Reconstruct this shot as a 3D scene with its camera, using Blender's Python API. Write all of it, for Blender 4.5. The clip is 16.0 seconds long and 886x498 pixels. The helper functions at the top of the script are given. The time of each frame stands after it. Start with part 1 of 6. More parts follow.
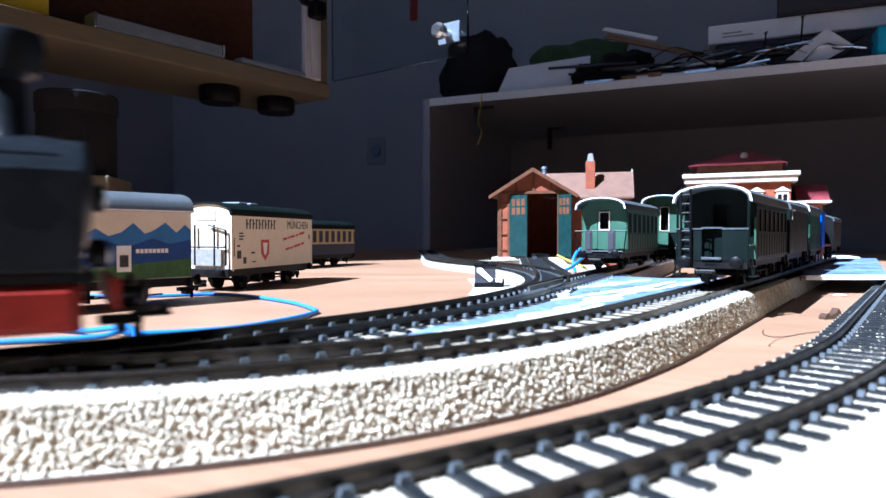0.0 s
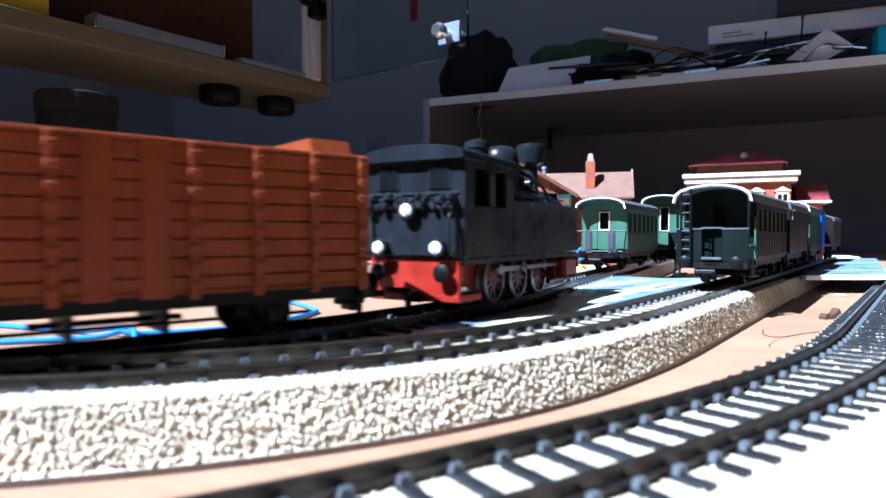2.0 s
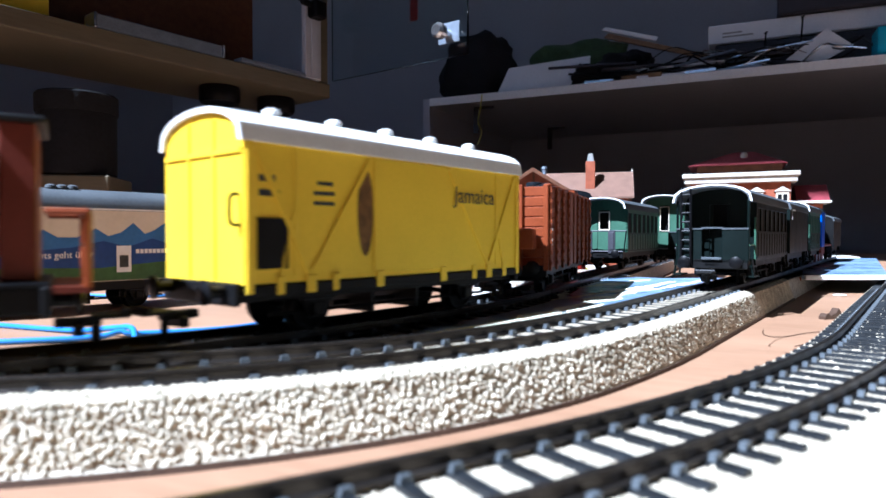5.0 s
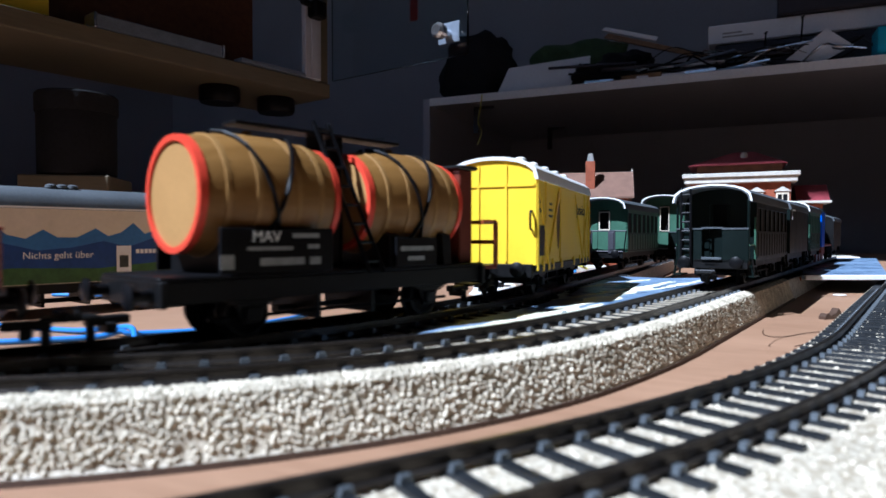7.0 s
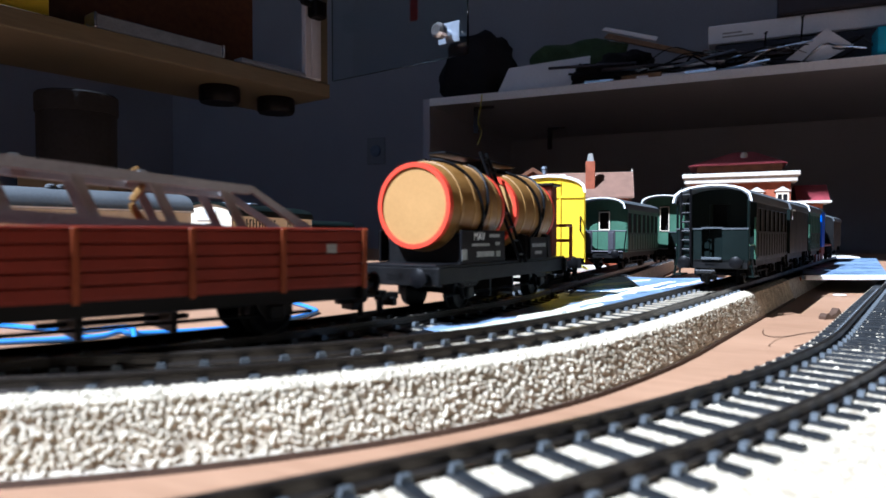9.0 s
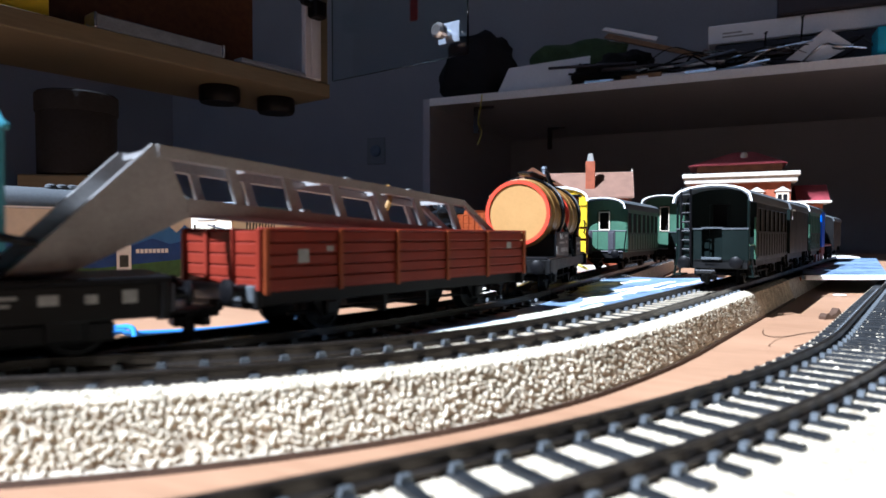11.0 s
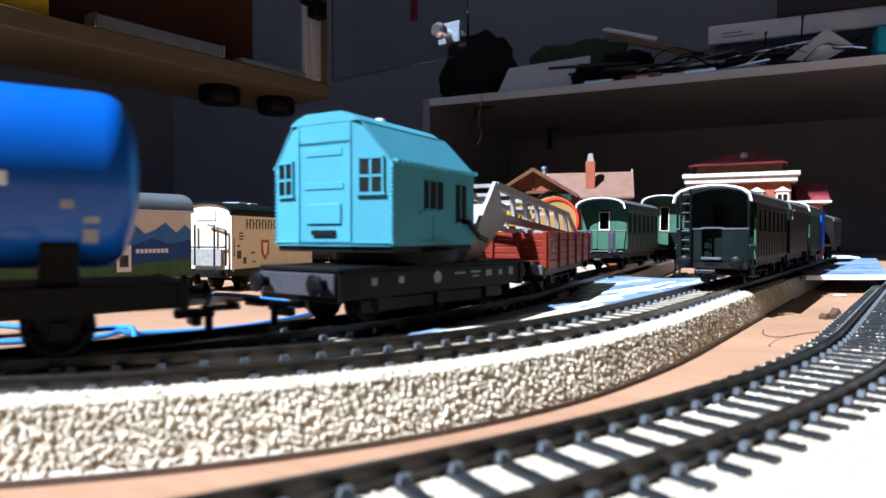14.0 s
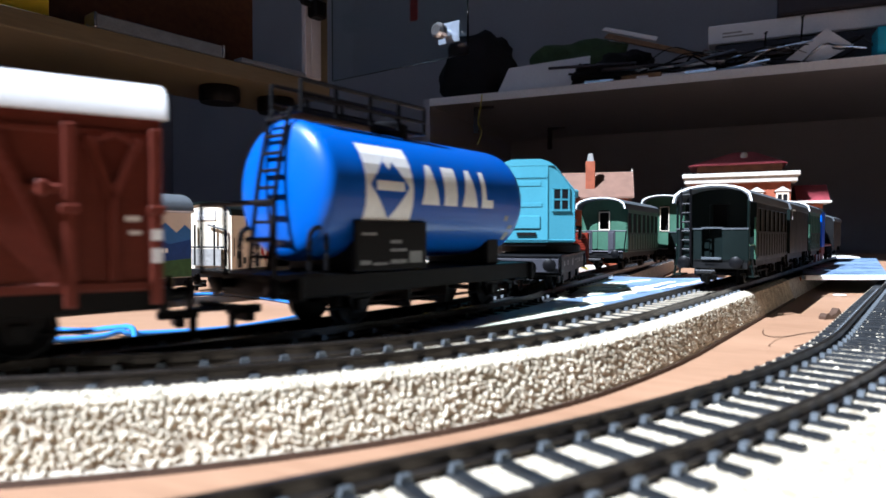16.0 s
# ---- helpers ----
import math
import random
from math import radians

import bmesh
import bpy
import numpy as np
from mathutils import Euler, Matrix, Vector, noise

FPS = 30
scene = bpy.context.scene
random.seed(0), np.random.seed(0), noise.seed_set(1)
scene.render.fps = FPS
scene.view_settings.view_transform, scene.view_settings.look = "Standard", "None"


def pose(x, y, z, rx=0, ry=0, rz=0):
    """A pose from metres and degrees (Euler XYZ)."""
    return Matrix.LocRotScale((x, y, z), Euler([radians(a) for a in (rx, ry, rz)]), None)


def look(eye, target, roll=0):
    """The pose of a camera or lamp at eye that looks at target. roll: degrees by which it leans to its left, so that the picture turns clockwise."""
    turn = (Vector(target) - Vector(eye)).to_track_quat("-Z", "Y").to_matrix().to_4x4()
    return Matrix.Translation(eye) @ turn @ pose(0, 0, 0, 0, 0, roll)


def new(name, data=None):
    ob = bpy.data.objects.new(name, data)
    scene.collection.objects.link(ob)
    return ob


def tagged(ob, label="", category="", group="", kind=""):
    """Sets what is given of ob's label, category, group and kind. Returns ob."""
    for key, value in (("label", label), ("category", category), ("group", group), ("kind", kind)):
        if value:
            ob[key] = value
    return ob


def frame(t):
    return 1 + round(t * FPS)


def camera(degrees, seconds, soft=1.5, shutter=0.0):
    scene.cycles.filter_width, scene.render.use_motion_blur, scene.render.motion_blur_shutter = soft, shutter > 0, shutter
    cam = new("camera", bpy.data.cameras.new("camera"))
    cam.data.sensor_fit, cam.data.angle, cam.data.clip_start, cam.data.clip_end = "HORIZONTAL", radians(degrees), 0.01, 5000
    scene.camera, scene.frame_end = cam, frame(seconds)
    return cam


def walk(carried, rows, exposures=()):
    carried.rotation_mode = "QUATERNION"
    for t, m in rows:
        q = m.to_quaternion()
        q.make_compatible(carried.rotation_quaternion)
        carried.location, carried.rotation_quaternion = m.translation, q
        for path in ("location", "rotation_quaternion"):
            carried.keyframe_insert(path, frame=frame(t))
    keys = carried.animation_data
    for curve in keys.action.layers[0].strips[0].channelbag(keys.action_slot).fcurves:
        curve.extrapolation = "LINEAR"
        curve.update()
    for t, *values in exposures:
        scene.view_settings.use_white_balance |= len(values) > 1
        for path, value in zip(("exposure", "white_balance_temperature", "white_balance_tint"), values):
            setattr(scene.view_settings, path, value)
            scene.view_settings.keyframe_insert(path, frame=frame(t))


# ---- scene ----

# Plan in millimetres (MM turns them into metres). Table top is z = 0; the eye stands at x = y = 0.
MM = 0.001
EYE = 35.5
RAIL = 13.7          # rail top of the raised tracks
cam = camera(68.9, 16.0, soft=1.5, shutter=0.5)
EYE_POSE = pose(0, 0, EYE * MM, 90 - 1.15, 0, 0)
cam.data.dof.use_dof, cam.data.dof.focus_distance, cam.data.dof.aperture_fstop = True, 0.40, 26.0
walk(cam, [(0.0, EYE_POSE), (16.0, EYE_POSE)],
     exposures=[(0.0, 1.85, 4850, 10), (4.0, 2.15, 4850, 10), (5.2, 1.55, 4950, 10), (6.5, 0.9, 5000, 10), (8.0, 1.1, 5000, 10), (9.2, 1.45, 5100, 10), (11.3, 1.6, 5250, 10), (16.0, 1.55, 5300, 10)])

# ---- light ----
SUN = Vector((-0.78, -0.56, 1.15)).normalized()
world = bpy.data.worlds.new("sky")
scene.world = world
world.use_nodes = True
sky = world.node_tree.nodes.new("ShaderNodeTexSky")
sky.sky_type, sky.sun_disc = "NISHITA", False
sky.sun_elevation = math.asin(SUN.z)
sky.sun_rotation = math.atan2(SUN.x, SUN.y)
world.node_tree.links.new(sky.outputs[0], world.node_tree.nodes["Background"].inputs[0])
world.node_tree.nodes["Background"].inputs[1].default_value = 0.05
sun = new("sun", bpy.data.lights.new("sun", "SUN"))
sun.data.energy, sun.data.angle, sun.data.color = 5.0, radians(0.5), (1.0, 0.97, 0.93)
sun.matrix_world = look(SUN * 5, (0, 0, 0))


# ---- materials ----
def mat(name, color, rough=0.5, metal=0.0, vary=0.12, size=12.0, bump=0.0, fine=1.5, coat=0.0, per_object=0.0, spread=None, spec=0.28):
    """A procedural surface. size and fine: width in mm of the broad and of the fine variation."""
    m = bpy.data.materials.new(name)
    m.use_nodes = True
    nt = m.node_tree
    b = nt.nodes["Principled BSDF"]
    b.inputs["Metallic"].default_value = metal
    b.inputs["Coat Weight"].default_value = coat
    b.inputs["Specular IOR Level"].default_value = spec
    tc = nt.nodes.new("ShaderNodeTexCoord")
    big, small = nt.nodes.new("ShaderNodeTexNoise"), nt.nodes.new("ShaderNodeTexNoise")
    big.inputs["Scale"].default_value = 1000.0 / size
    small.inputs["Scale"].default_value = 1000.0 / fine
    big.inputs["Detail"].default_value, small.inputs["Detail"].default_value = 5.0, 4.0
    for n in (big, small):
        nt.links.new(tc.outputs["Object"], n.inputs["Vector"])
    ramp = nt.nodes.new("ShaderNodeValToRGB")
    dark = [c * (1 - vary * 1.6) for c in color]
    light = [min(1.0, c * (1 + vary)) for c in color] if spread is None else spread
    ramp.color_ramp.elements[0].color, ramp.color_ramp.elements[1].color = (*dark, 1), (*light, 1)
    ramp.color_ramp.elements[0].position, ramp.color_ramp.elements[1].position = 0.3, 0.7
    mix = nt.nodes.new("ShaderNodeMath")
    mix.operation = "MULTIPLY_ADD"
    mix.inputs[1].default_value = 0.4
    scaled = nt.nodes.new("ShaderNodeMath")
    scaled.operation = "MULTIPLY"
    scaled.inputs[1].default_value = 0.6
    nt.links.new(big.outputs[0], scaled.inputs[0])
    nt.links.new(small.outputs[0], mix.inputs[0])
    nt.links.new(scaled.outputs[0], mix.inputs[2])
    nt.links.new(mix.outputs[0], ramp.inputs[0])
    last = ramp.outputs[0]
    if per_object:
        info, hsv = nt.nodes.new("ShaderNodeObjectInfo"), nt.nodes.new("ShaderNodeHueSaturation")
        mr = nt.nodes.new("ShaderNodeMapRange")
        mr.inputs[3].default_value, mr.inputs[4].default_value = 1 - per_object, 1 + per_object
        nt.links.new(info.outputs["Random"], mr.inputs[0])
        nt.links.new(mr.outputs[0], hsv.inputs["Value"])
        nt.links.new(last, hsv.inputs["Color"])
        last = hsv.outputs[0]
    nt.links.new(last, b.inputs["Base Color"])
    rr = nt.nodes.new("ShaderNodeMapRange")
    rr.inputs[3].default_value, rr.inputs[4].default_value = max(0.03, rough - 0.1), min(1.0, rough + 0.12)
    nt.links.new(big.outputs[0], rr.inputs[0])
    nt.links.new(rr.outputs[0], b.inputs["Roughness"])
    if bump:
        bp = nt.nodes.new("ShaderNodeBump")
        bp.inputs["Strength"].default_value, bp.inputs["Distance"].default_value = min(1.0, bump), fine * 0.0004
        nt.links.new(small.outputs[0], bp.inputs["Height"])
        nt.links.new(bp.outputs[0], b.inputs["Normal"])
    return m


def ballast_material(name, dark, light, size):
    """Grains of light stone glued to a foam bed."""
    m = bpy.data.materials.new(name)
    m.use_nodes = True
    nt = m.node_tree
    b = nt.nodes["Principled BSDF"]
    b.inputs["Roughness"].default_value = 0.55
    tc, vor, ns = nt.nodes.new("ShaderNodeTexCoord"), nt.nodes.new("ShaderNodeTexVoronoi"), nt.nodes.new("ShaderNodeTexNoise")
    vor.inputs["Scale"].default_value = 1000.0 / size
    ns.inputs["Scale"].default_value = 1000.0 / 14
    nt.links.new(tc.outputs["Object"], vor.inputs["Vector"])
    nt.links.new(tc.outputs["Object"], ns.inputs["Vector"])
    ramp = nt.nodes.new("ShaderNodeValToRGB")
    ramp.color_ramp.elements[0].color, ramp.color_ramp.elements[1].color = (*light, 1), (*dark, 1)
    ramp.color_ramp.elements[0].position, ramp.color_ramp.elements[1].position = 0.25, 0.75
    nt.links.new(vor.outputs["Distance"], ramp.inputs[0])
    hsv, mr = nt.nodes.new("ShaderNodeHueSaturation"), nt.nodes.new("ShaderNodeMapRange")
    mr.inputs[3].default_value, mr.inputs[4].default_value = 0.7, 1.25
    nt.links.new(ns.outputs[0], mr.inputs[0])
    nt.links.new(mr.outputs[0], hsv.inputs["Value"])
    nt.links.new(ramp.outputs[0], hsv.inputs["Color"])
    nt.links.new(hsv.outputs[0], b.inputs["Base Color"])
    inv, bp = nt.nodes.new("ShaderNodeMath"), nt.nodes.new("ShaderNodeBump")
    inv.operation = "SUBTRACT"
    inv.inputs[0].default_value = 1.0
    nt.links.new(vor.outputs["Distance"], inv.inputs[1])
    bp.inputs["Strength"].default_value, bp.inputs["Distance"].default_value = 0.7, size * 0.00015
    nt.links.new(inv.outputs[0], bp.inputs["Height"])
    nt.links.new(bp.outputs[0], b.inputs["Normal"])
    return m


def wood_material(name, a, b_, stretch, rough=0.45):
    m = mat(name, a, rough, vary=0.1, size=60, fine=2.5, bump=0.1, spread=b_)
    nt = m.node_tree
    tc = [n for n in nt.nodes if n.type == "TEX_COORD"][0]
    mp = nt.nodes.new("ShaderNodeMapping")
    mp.inputs["Scale"].default_value = stretch
    mp.inputs["Rotation"].default_value = (0, 0, radians(24))
    nt.links.new(tc.outputs["Object"], mp.inputs["Vector"])
    for n in nt.nodes:
        if n.type == "TEX_NOISE":
            nt.links.new(mp.outputs[0], n.inputs["Vector"])
    return m


BEECH = wood_material("beech_ply", (0.27, 0.150, 0.085), (0.36, 0.215, 0.130), (0.15, 1.0, 1.0), 0.5)
BALLAST = ballast_material("sandy_ballast", (0.36, 0.30, 0.21), (0.60, 0.54, 0.42), 1.2)
GRAIN = mat("ballast_grain", (0.47, 0.395, 0.27), 0.5, vary=0.3, size=5, fine=0.8, bump=0.1, spread=(0.82, 0.74, 0.57), spec=0.4)
BALLAST_OLD = ballast_material("grey_ballast", (0.20, 0.18, 0.14), (0.48, 0.45, 0.38), 1.8)
UNDERLAY = mat("dark_underlay", (0.07, 0.04, 0.025), 0.7, vary=0.25)
RAIL_TOP = mat("rail_steel", (0.05, 0.043, 0.038), 0.32, 0.75, vary=0.25, size=8, fine=1)
SLEEPER = mat("sleeper_plastic", (0.018, 0.020, 0.023), 0.38, vary=0.3, size=5, fine=0.6, bump=0.3, per_object=0.25)
CHAIR = mat("rail_chair", (0.12, 0.135, 0.15), 0.3, 0.4, vary=0.2, size=3, fine=0.5)
RIVER = mat("painted_river_card", (0.13, 0.22, 0.38), 0.28, vary=0.3, size=26, fine=3, bump=0.6, spread=(0.30, 0.42, 0.60))
FOAM = mat("white_paint_streak", (0.80, 0.80, 0.62), 0.5, vary=0.2, size=10, fine=1.5, bump=0.4)
WHITE_GROUND = mat("white_scatter", (0.70, 0.68, 0.62), 0.8, vary=0.25, size=12, fine=1.2, bump=0.8)
BLACK = mat("black_plastic", (0.005, 0.005, 0.006), 0.40, vary=0.3, size=8, fine=0.8, bump=0.15, spec=0.12)
UNDERFRAME = mat("black_underframe", (0.0035, 0.0035, 0.004), 0.5, vary=0.35, size=6, fine=0.7, bump=0.25, spec=0.2)
WHEEL = mat("dark_wheel", (0.005, 0.005, 0.006), 0.42, 0.1, vary=0.3, size=5, spec=0.1)
TYRE = mat("steel_tyre", (0.32, 0.31, 0.30), 0.3, 0.9, vary=0.2)
LOCO = mat("loco_black", (0.011, 0.0135, 0.017), 0.28, 0.0, vary=0.3, size=9, fine=0.7, bump=0.12, spec=0.18)
RED = mat("loco_red", (0.24, 0.015, 0.007), 0.42, vary=0.25, size=7, fine=0.7, bump=0.1)
ROD = mat("rod_steel", (0.45, 0.42, 0.37), 0.3, 0.85, vary=0.2)
LENS = mat("lamp_lens", (0.85, 0.87, 0.88), 0.12, 0.35, vary=0.05)
ORANGE = mat("gondola_red_brown", (0.205, 0.043, 0.011), 0.45, vary=0.16, size=10, fine=0.9, bump=0.15)
YELLOW = mat("wagon_yellow", (0.84, 0.57, 0.022), 0.38, vary=0.05, size=15, fine=1.0, bump=0.05)
ROOF_WHITE = mat("roof_white", (0.74, 0.74, 0.72), 0.45, vary=0.08, size=14, fine=1.0, bump=0.08)
ROOF_GREY = mat("roof_grey", (0.085, 0.095, 0.105), 0.5, vary=0.15, size=14, fine=1.0, bump=0.1)
BARREL = wood_material("barrel_stave", (0.19, 0.092, 0.02), (0.28, 0.150, 0.042), (0.12, 1.0, 1.0), 0.42)
BARREL_END = mat("barrel_end", (0.38, 0.215, 0.075), 0.45, vary=0.08, size=12, fine=1.0, bump=0.06)
OVAL = mat("faded_brown_print", (0.17, 0.085, 0.025), 0.5, vary=0.4, size=3)
HOOP = mat("barrel_hoop", (0.27, 0.15, 0.045), 0.4, vary=0.1)
RING = mat("red_rim", (0.62, 0.06, 0.03), 0.35, vary=0.12)
BROWN = mat("wagon_brown", (0.125, 0.024, 0.013), 0.45, vary=0.16, size=10, fine=0.8, bump=0.15)
LOWSIDE = mat("lowside_red", (0.17, 0.020, 0.010), 0.42, vary=0.16, size=10, fine=0.8, bump=0.12)
GIRDER = mat("grey_girder", (0.33, 0.33, 0.33), 0.4, 0.2, vary=0.15, size=9, fine=0.8, bump=0.1)
CRANE = mat("crane_blue", (0.070, 0.25, 0.325), 0.42, vary=0.07, size=12, fine=0.9, bump=0.08, spec=0.15)
TANK = mat("tank_blue", (0.010, 0.085, 0.40), 0.33, vary=0.06, size=20, fine=0.8, bump=0.03, coat=0.2)
WHITE = mat("white_print", (0.80, 0.80, 0.78), 0.45, vary=0.06, size=6)
NAVY = mat("navy_side", (0.010, 0.020, 0.05), 0.4, vary=0.15, size=10)
CREAM = mat("cream_side", (0.72, 0.64, 0.50), 0.42, vary=0.06, size=10, bump=0.04)
PRINT = mat("dark_print", (0.05, 0.055, 0.05), 0.5, vary=0.2, size=3)
RED_PRINT = mat("red_print", (0.50, 0.06, 0.04), 0.5, vary=0.15, size=3)
GREY_PRINT = mat("grey_print", (0.27, 0.27, 0.26), 0.5, vary=0.2, size=2)
BLUE_PRINT = mat("mountain_blue", (0.02, 0.065, 0.24), 0.45, vary=0.15, size=8)
PALE_BLUE = mat("mountain_pale_blue", (0.05, 0.17, 0.42), 0.45, vary=0.12, size=8)
OCHRE = mat("ochre_cream", (0.40, 0.32, 0.16), 0.45, vary=0.1, size=9)
GREEN_PRINT = mat("meadow_green", (0.05, 0.12, 0.035), 0.45, vary=0.2, size=6)
COACH = mat("coach_green", (0.050, 0.115, 0.075), 0.4, vary=0.12, size=10, bump=0.05)
# dark green pushed near black, so the coach's shade is in the colour
COACH_DARK = mat("coach_dark_green_shaded", (0.004, 0.008, 0.0075), 0.4, vary=0.2, size=10, bump=0.08, spec=0.15)
# near-black colour standing for the shade inside openings and behind panes
INTERIOR_SHADE = mat("interior_shade", (0.006, 0.006, 0.007), 0.6, vary=0.2, spec=0.15)
BLUE_LOCO = mat("loco_blue", (0.01, 0.09, 0.50), 0.35, vary=0.1)
BRICK = mat("brick_red", (0.27, 0.075, 0.036), 0.75, vary=0.2, size=8, fine=0.9, bump=0.3)
TIMBER = mat("timber_brown", (0.12, 0.048, 0.022), 0.7, vary=0.25, size=8, fine=0.9, bump=0.3)
ROOF_TILE = mat("roof_tile_brown", (0.155, 0.088, 0.062), 0.7, vary=0.15, size=9, fine=1.0, bump=0.4)
ROOF_RED = mat("roof_dark_red", (0.22, 0.035, 0.045), 0.7, vary=0.2, size=9, fine=1.0, bump=0.3)
DOOR_GREEN = mat("door_dark_green", (0.007, 0.032, 0.032), 0.55, vary=0.25, size=6, bump=0.15)
STONE = mat("pale_stone", (0.55, 0.52, 0.46), 0.75, vary=0.15, size=7, bump=0.2)
WALL = mat("painted_wall", (0.36, 0.335, 0.335), 0.85, vary=0.06, size=220, fine=6, bump=0.15)
# for the unseen ceiling; grey instead of white to lower bounced light
CEIL = mat("ceiling_paint", (0.42, 0.42, 0.44), 0.9, vary=0.04, size=300, fine=8)
FLOOR = wood_material("floor_wood", (0.16, 0.09, 0.05), (0.24, 0.15, 0.09), (0.1, 1.0, 1.0), 0.5)
# white laminate with a greyed base colour, shade of the dim room included
LAMINATE = mat("laminate_shaded", (0.37, 0.37, 0.40), 0.4, vary=0.05, size=120, fine=5, bump=0.04)
BIRCH = wood_material("birch_board", (0.115, 0.095, 0.06), (0.15, 0.125, 0.08), (0.1, 1.0, 1.0), 0.5)
PAPER = mat("white_paper", (0.75, 0.76, 0.78), 0.8, vary=0.06, size=60, fine=4, bump=0.1)
CLOTH = mat("black_cloth", (0.010, 0.010, 0.012), 0.9, vary=0.4, size=40, fine=3, bump=0.5)
GREEN_CLOTH = mat("olive_cloth", (0.055, 0.09, 0.04), 0.85, vary=0.35, size=30, fine=3, bump=0.5)
METAL = mat("chrome", (0.65, 0.66, 0.68), 0.2, 0.95, vary=0.1)
STEEL_BLUE = mat("steel_strip", (0.20, 0.23, 0.28), 0.4, 0.5, vary=0.15)
WIRE_BLUE = mat("blue_wire", (0.05, 0.21, 0.60), 0.35, vary=0.06)
WIRE_YELLOW = mat("yellow_wire", (0.50, 0.45, 0.08), 0.4, vary=0.1)
BOX_BLUE = mat("cyan_box", (0.05, 0.42, 0.60), 0.45, vary=0.1, size=20)
DARK_BOX = mat("dark_box", (0.045, 0.045, 0.055), 0.5, vary=0.2, size=30)
WOOD_DARK = mat("dark_wood_strip", (0.22, 0.12, 0.05), 0.5, vary=0.2, size=12)


def glass_material():
    m = bpy.data.materials.new("clear_glass")
    m.use_nodes = True
    b = m.node_tree.nodes["Principled BSDF"]
    b.inputs["Base Color"].default_value = (0.75, 0.85, 0.88, 1)
    b.inputs["Roughness"].default_value = 0.04
    b.inputs["Transmission Weight"].default_value = 1.0
    b.inputs["IOR"].default_value = 1.45
    return m


GLASS = glass_material()


# ---- mesh helpers (all lengths in mm) ----
def link_mesh(name, bm, material, smooth=None):
    bmesh.ops.recalc_face_normals(bm, faces=bm.faces)
    for v in bm.verts:
        v.co *= MM
    me = bpy.data.meshes.new(name)
    if smooth is not None:
        for f in bm.faces:
            f.smooth = True
        for e in bm.edges:
            e.smooth = not (len(e.link_faces) == 2 and e.calc_face_angle(0) > radians(smooth))
    bm.to_mesh(me)
    bm.free()
    me.materials.append(material)
    return me


def part(name, bm, material, parent, label="", smooth=None):
    ob = new(name, link_mesh(name, bm, material, smooth))
    ob.parent = parent
    return tagged(ob, label)


def thing(name, m, label, category, group="", kind=""):
    ob = new(name)
    ob.empty_display_size = 0.01
    ob.matrix_world = m
    return tagged(ob, label, category, group, kind)


def solid(name, bm, material, label, category="", kind="", group="", m=None, smooth=None):
    ob = new(name, link_mesh(name, bm, material, smooth))
    if m is not None:
        ob.matrix_world = m
    return tagged(ob, label, category, group, kind)


def at(x, y, z, rz=0, rx=0, ry=0):
    return pose(x * MM, y * MM, z * MM, rx, ry, rz)


def box(bm, x0, x1, y0, y1, z0, z1, bevel=0.0):
    vs = [bm.verts.new((x, y, z)) for z in (z0, z1) for x, y in ((x0, y0), (x1, y0), (x1, y1), (x0, y1))]
    fs = [bm.faces.new([vs[i] for i in q]) for q in ((0, 3, 2, 1), (4, 5, 6, 7), (0, 1, 5, 4), (1, 2, 6, 5), (2, 3, 7, 6), (3, 0, 4, 7))]
    if bevel:
        es = {e for f in fs for e in f.edges}
        bmesh.ops.bevel(bm, geom=list(es), offset=bevel, segments=1, affect="EDGES", clamp_overlap=True)
    return bm


def boxes(*rows, bevel=0.0):
    bm = bmesh.new()
    for r in rows:
        box(bm, *r, bevel=bevel)
    return bm


def prism(bm, outline, lo, hi, axis="x"):
    """Extrudes a closed outline: (y, z) along x, (x, z) along y, (x, y) along z."""
    def put(a, b, c):
        return {"x": (c, a, b), "y": (a, c, b), "z": (a, b, c)}[axis]
    r0 = [bm.verts.new(put(a, b, lo)) for a, b in outline]
    r1 = [bm.verts.new(put(a, b, hi)) for a, b in outline]
    n = len(outline)
    for i in range(n):
        bm.faces.new((r0[i], r0[(i + 1) % n], r1[(i + 1) % n], r1[i]))
    bm.faces.new(r0[::-1])
    bm.faces.new(r1)
    return bm


def rod(bm, a, b, r, seg=8, r2=None):
    a, b = Vector(a), Vector(b)
    q = (b - a).to_track_quat("Z", "Y")
    rings = []
    for p, rr in ((a, r), (b, r if r2 is None else r2)):
        rings.append([bm.verts.new(p + q @ Vector((rr * math.cos(2 * math.pi * i / seg), rr * math.sin(2 * math.pi * i / seg), 0))) for i in range(seg)])
    for i in range(seg):
        bm.faces.new((rings[0][i], rings[0][(i + 1) % seg], rings[1][(i + 1) % seg], rings[1][i]))
    bm.faces.new(rings[0][::-1])
    bm.faces.new(rings[1])
    return bm


def rods(r, *pairs, seg=6):
    bm = bmesh.new()
    for a, b in pairs:
        rod(bm, a, b, r, seg)
    return bm


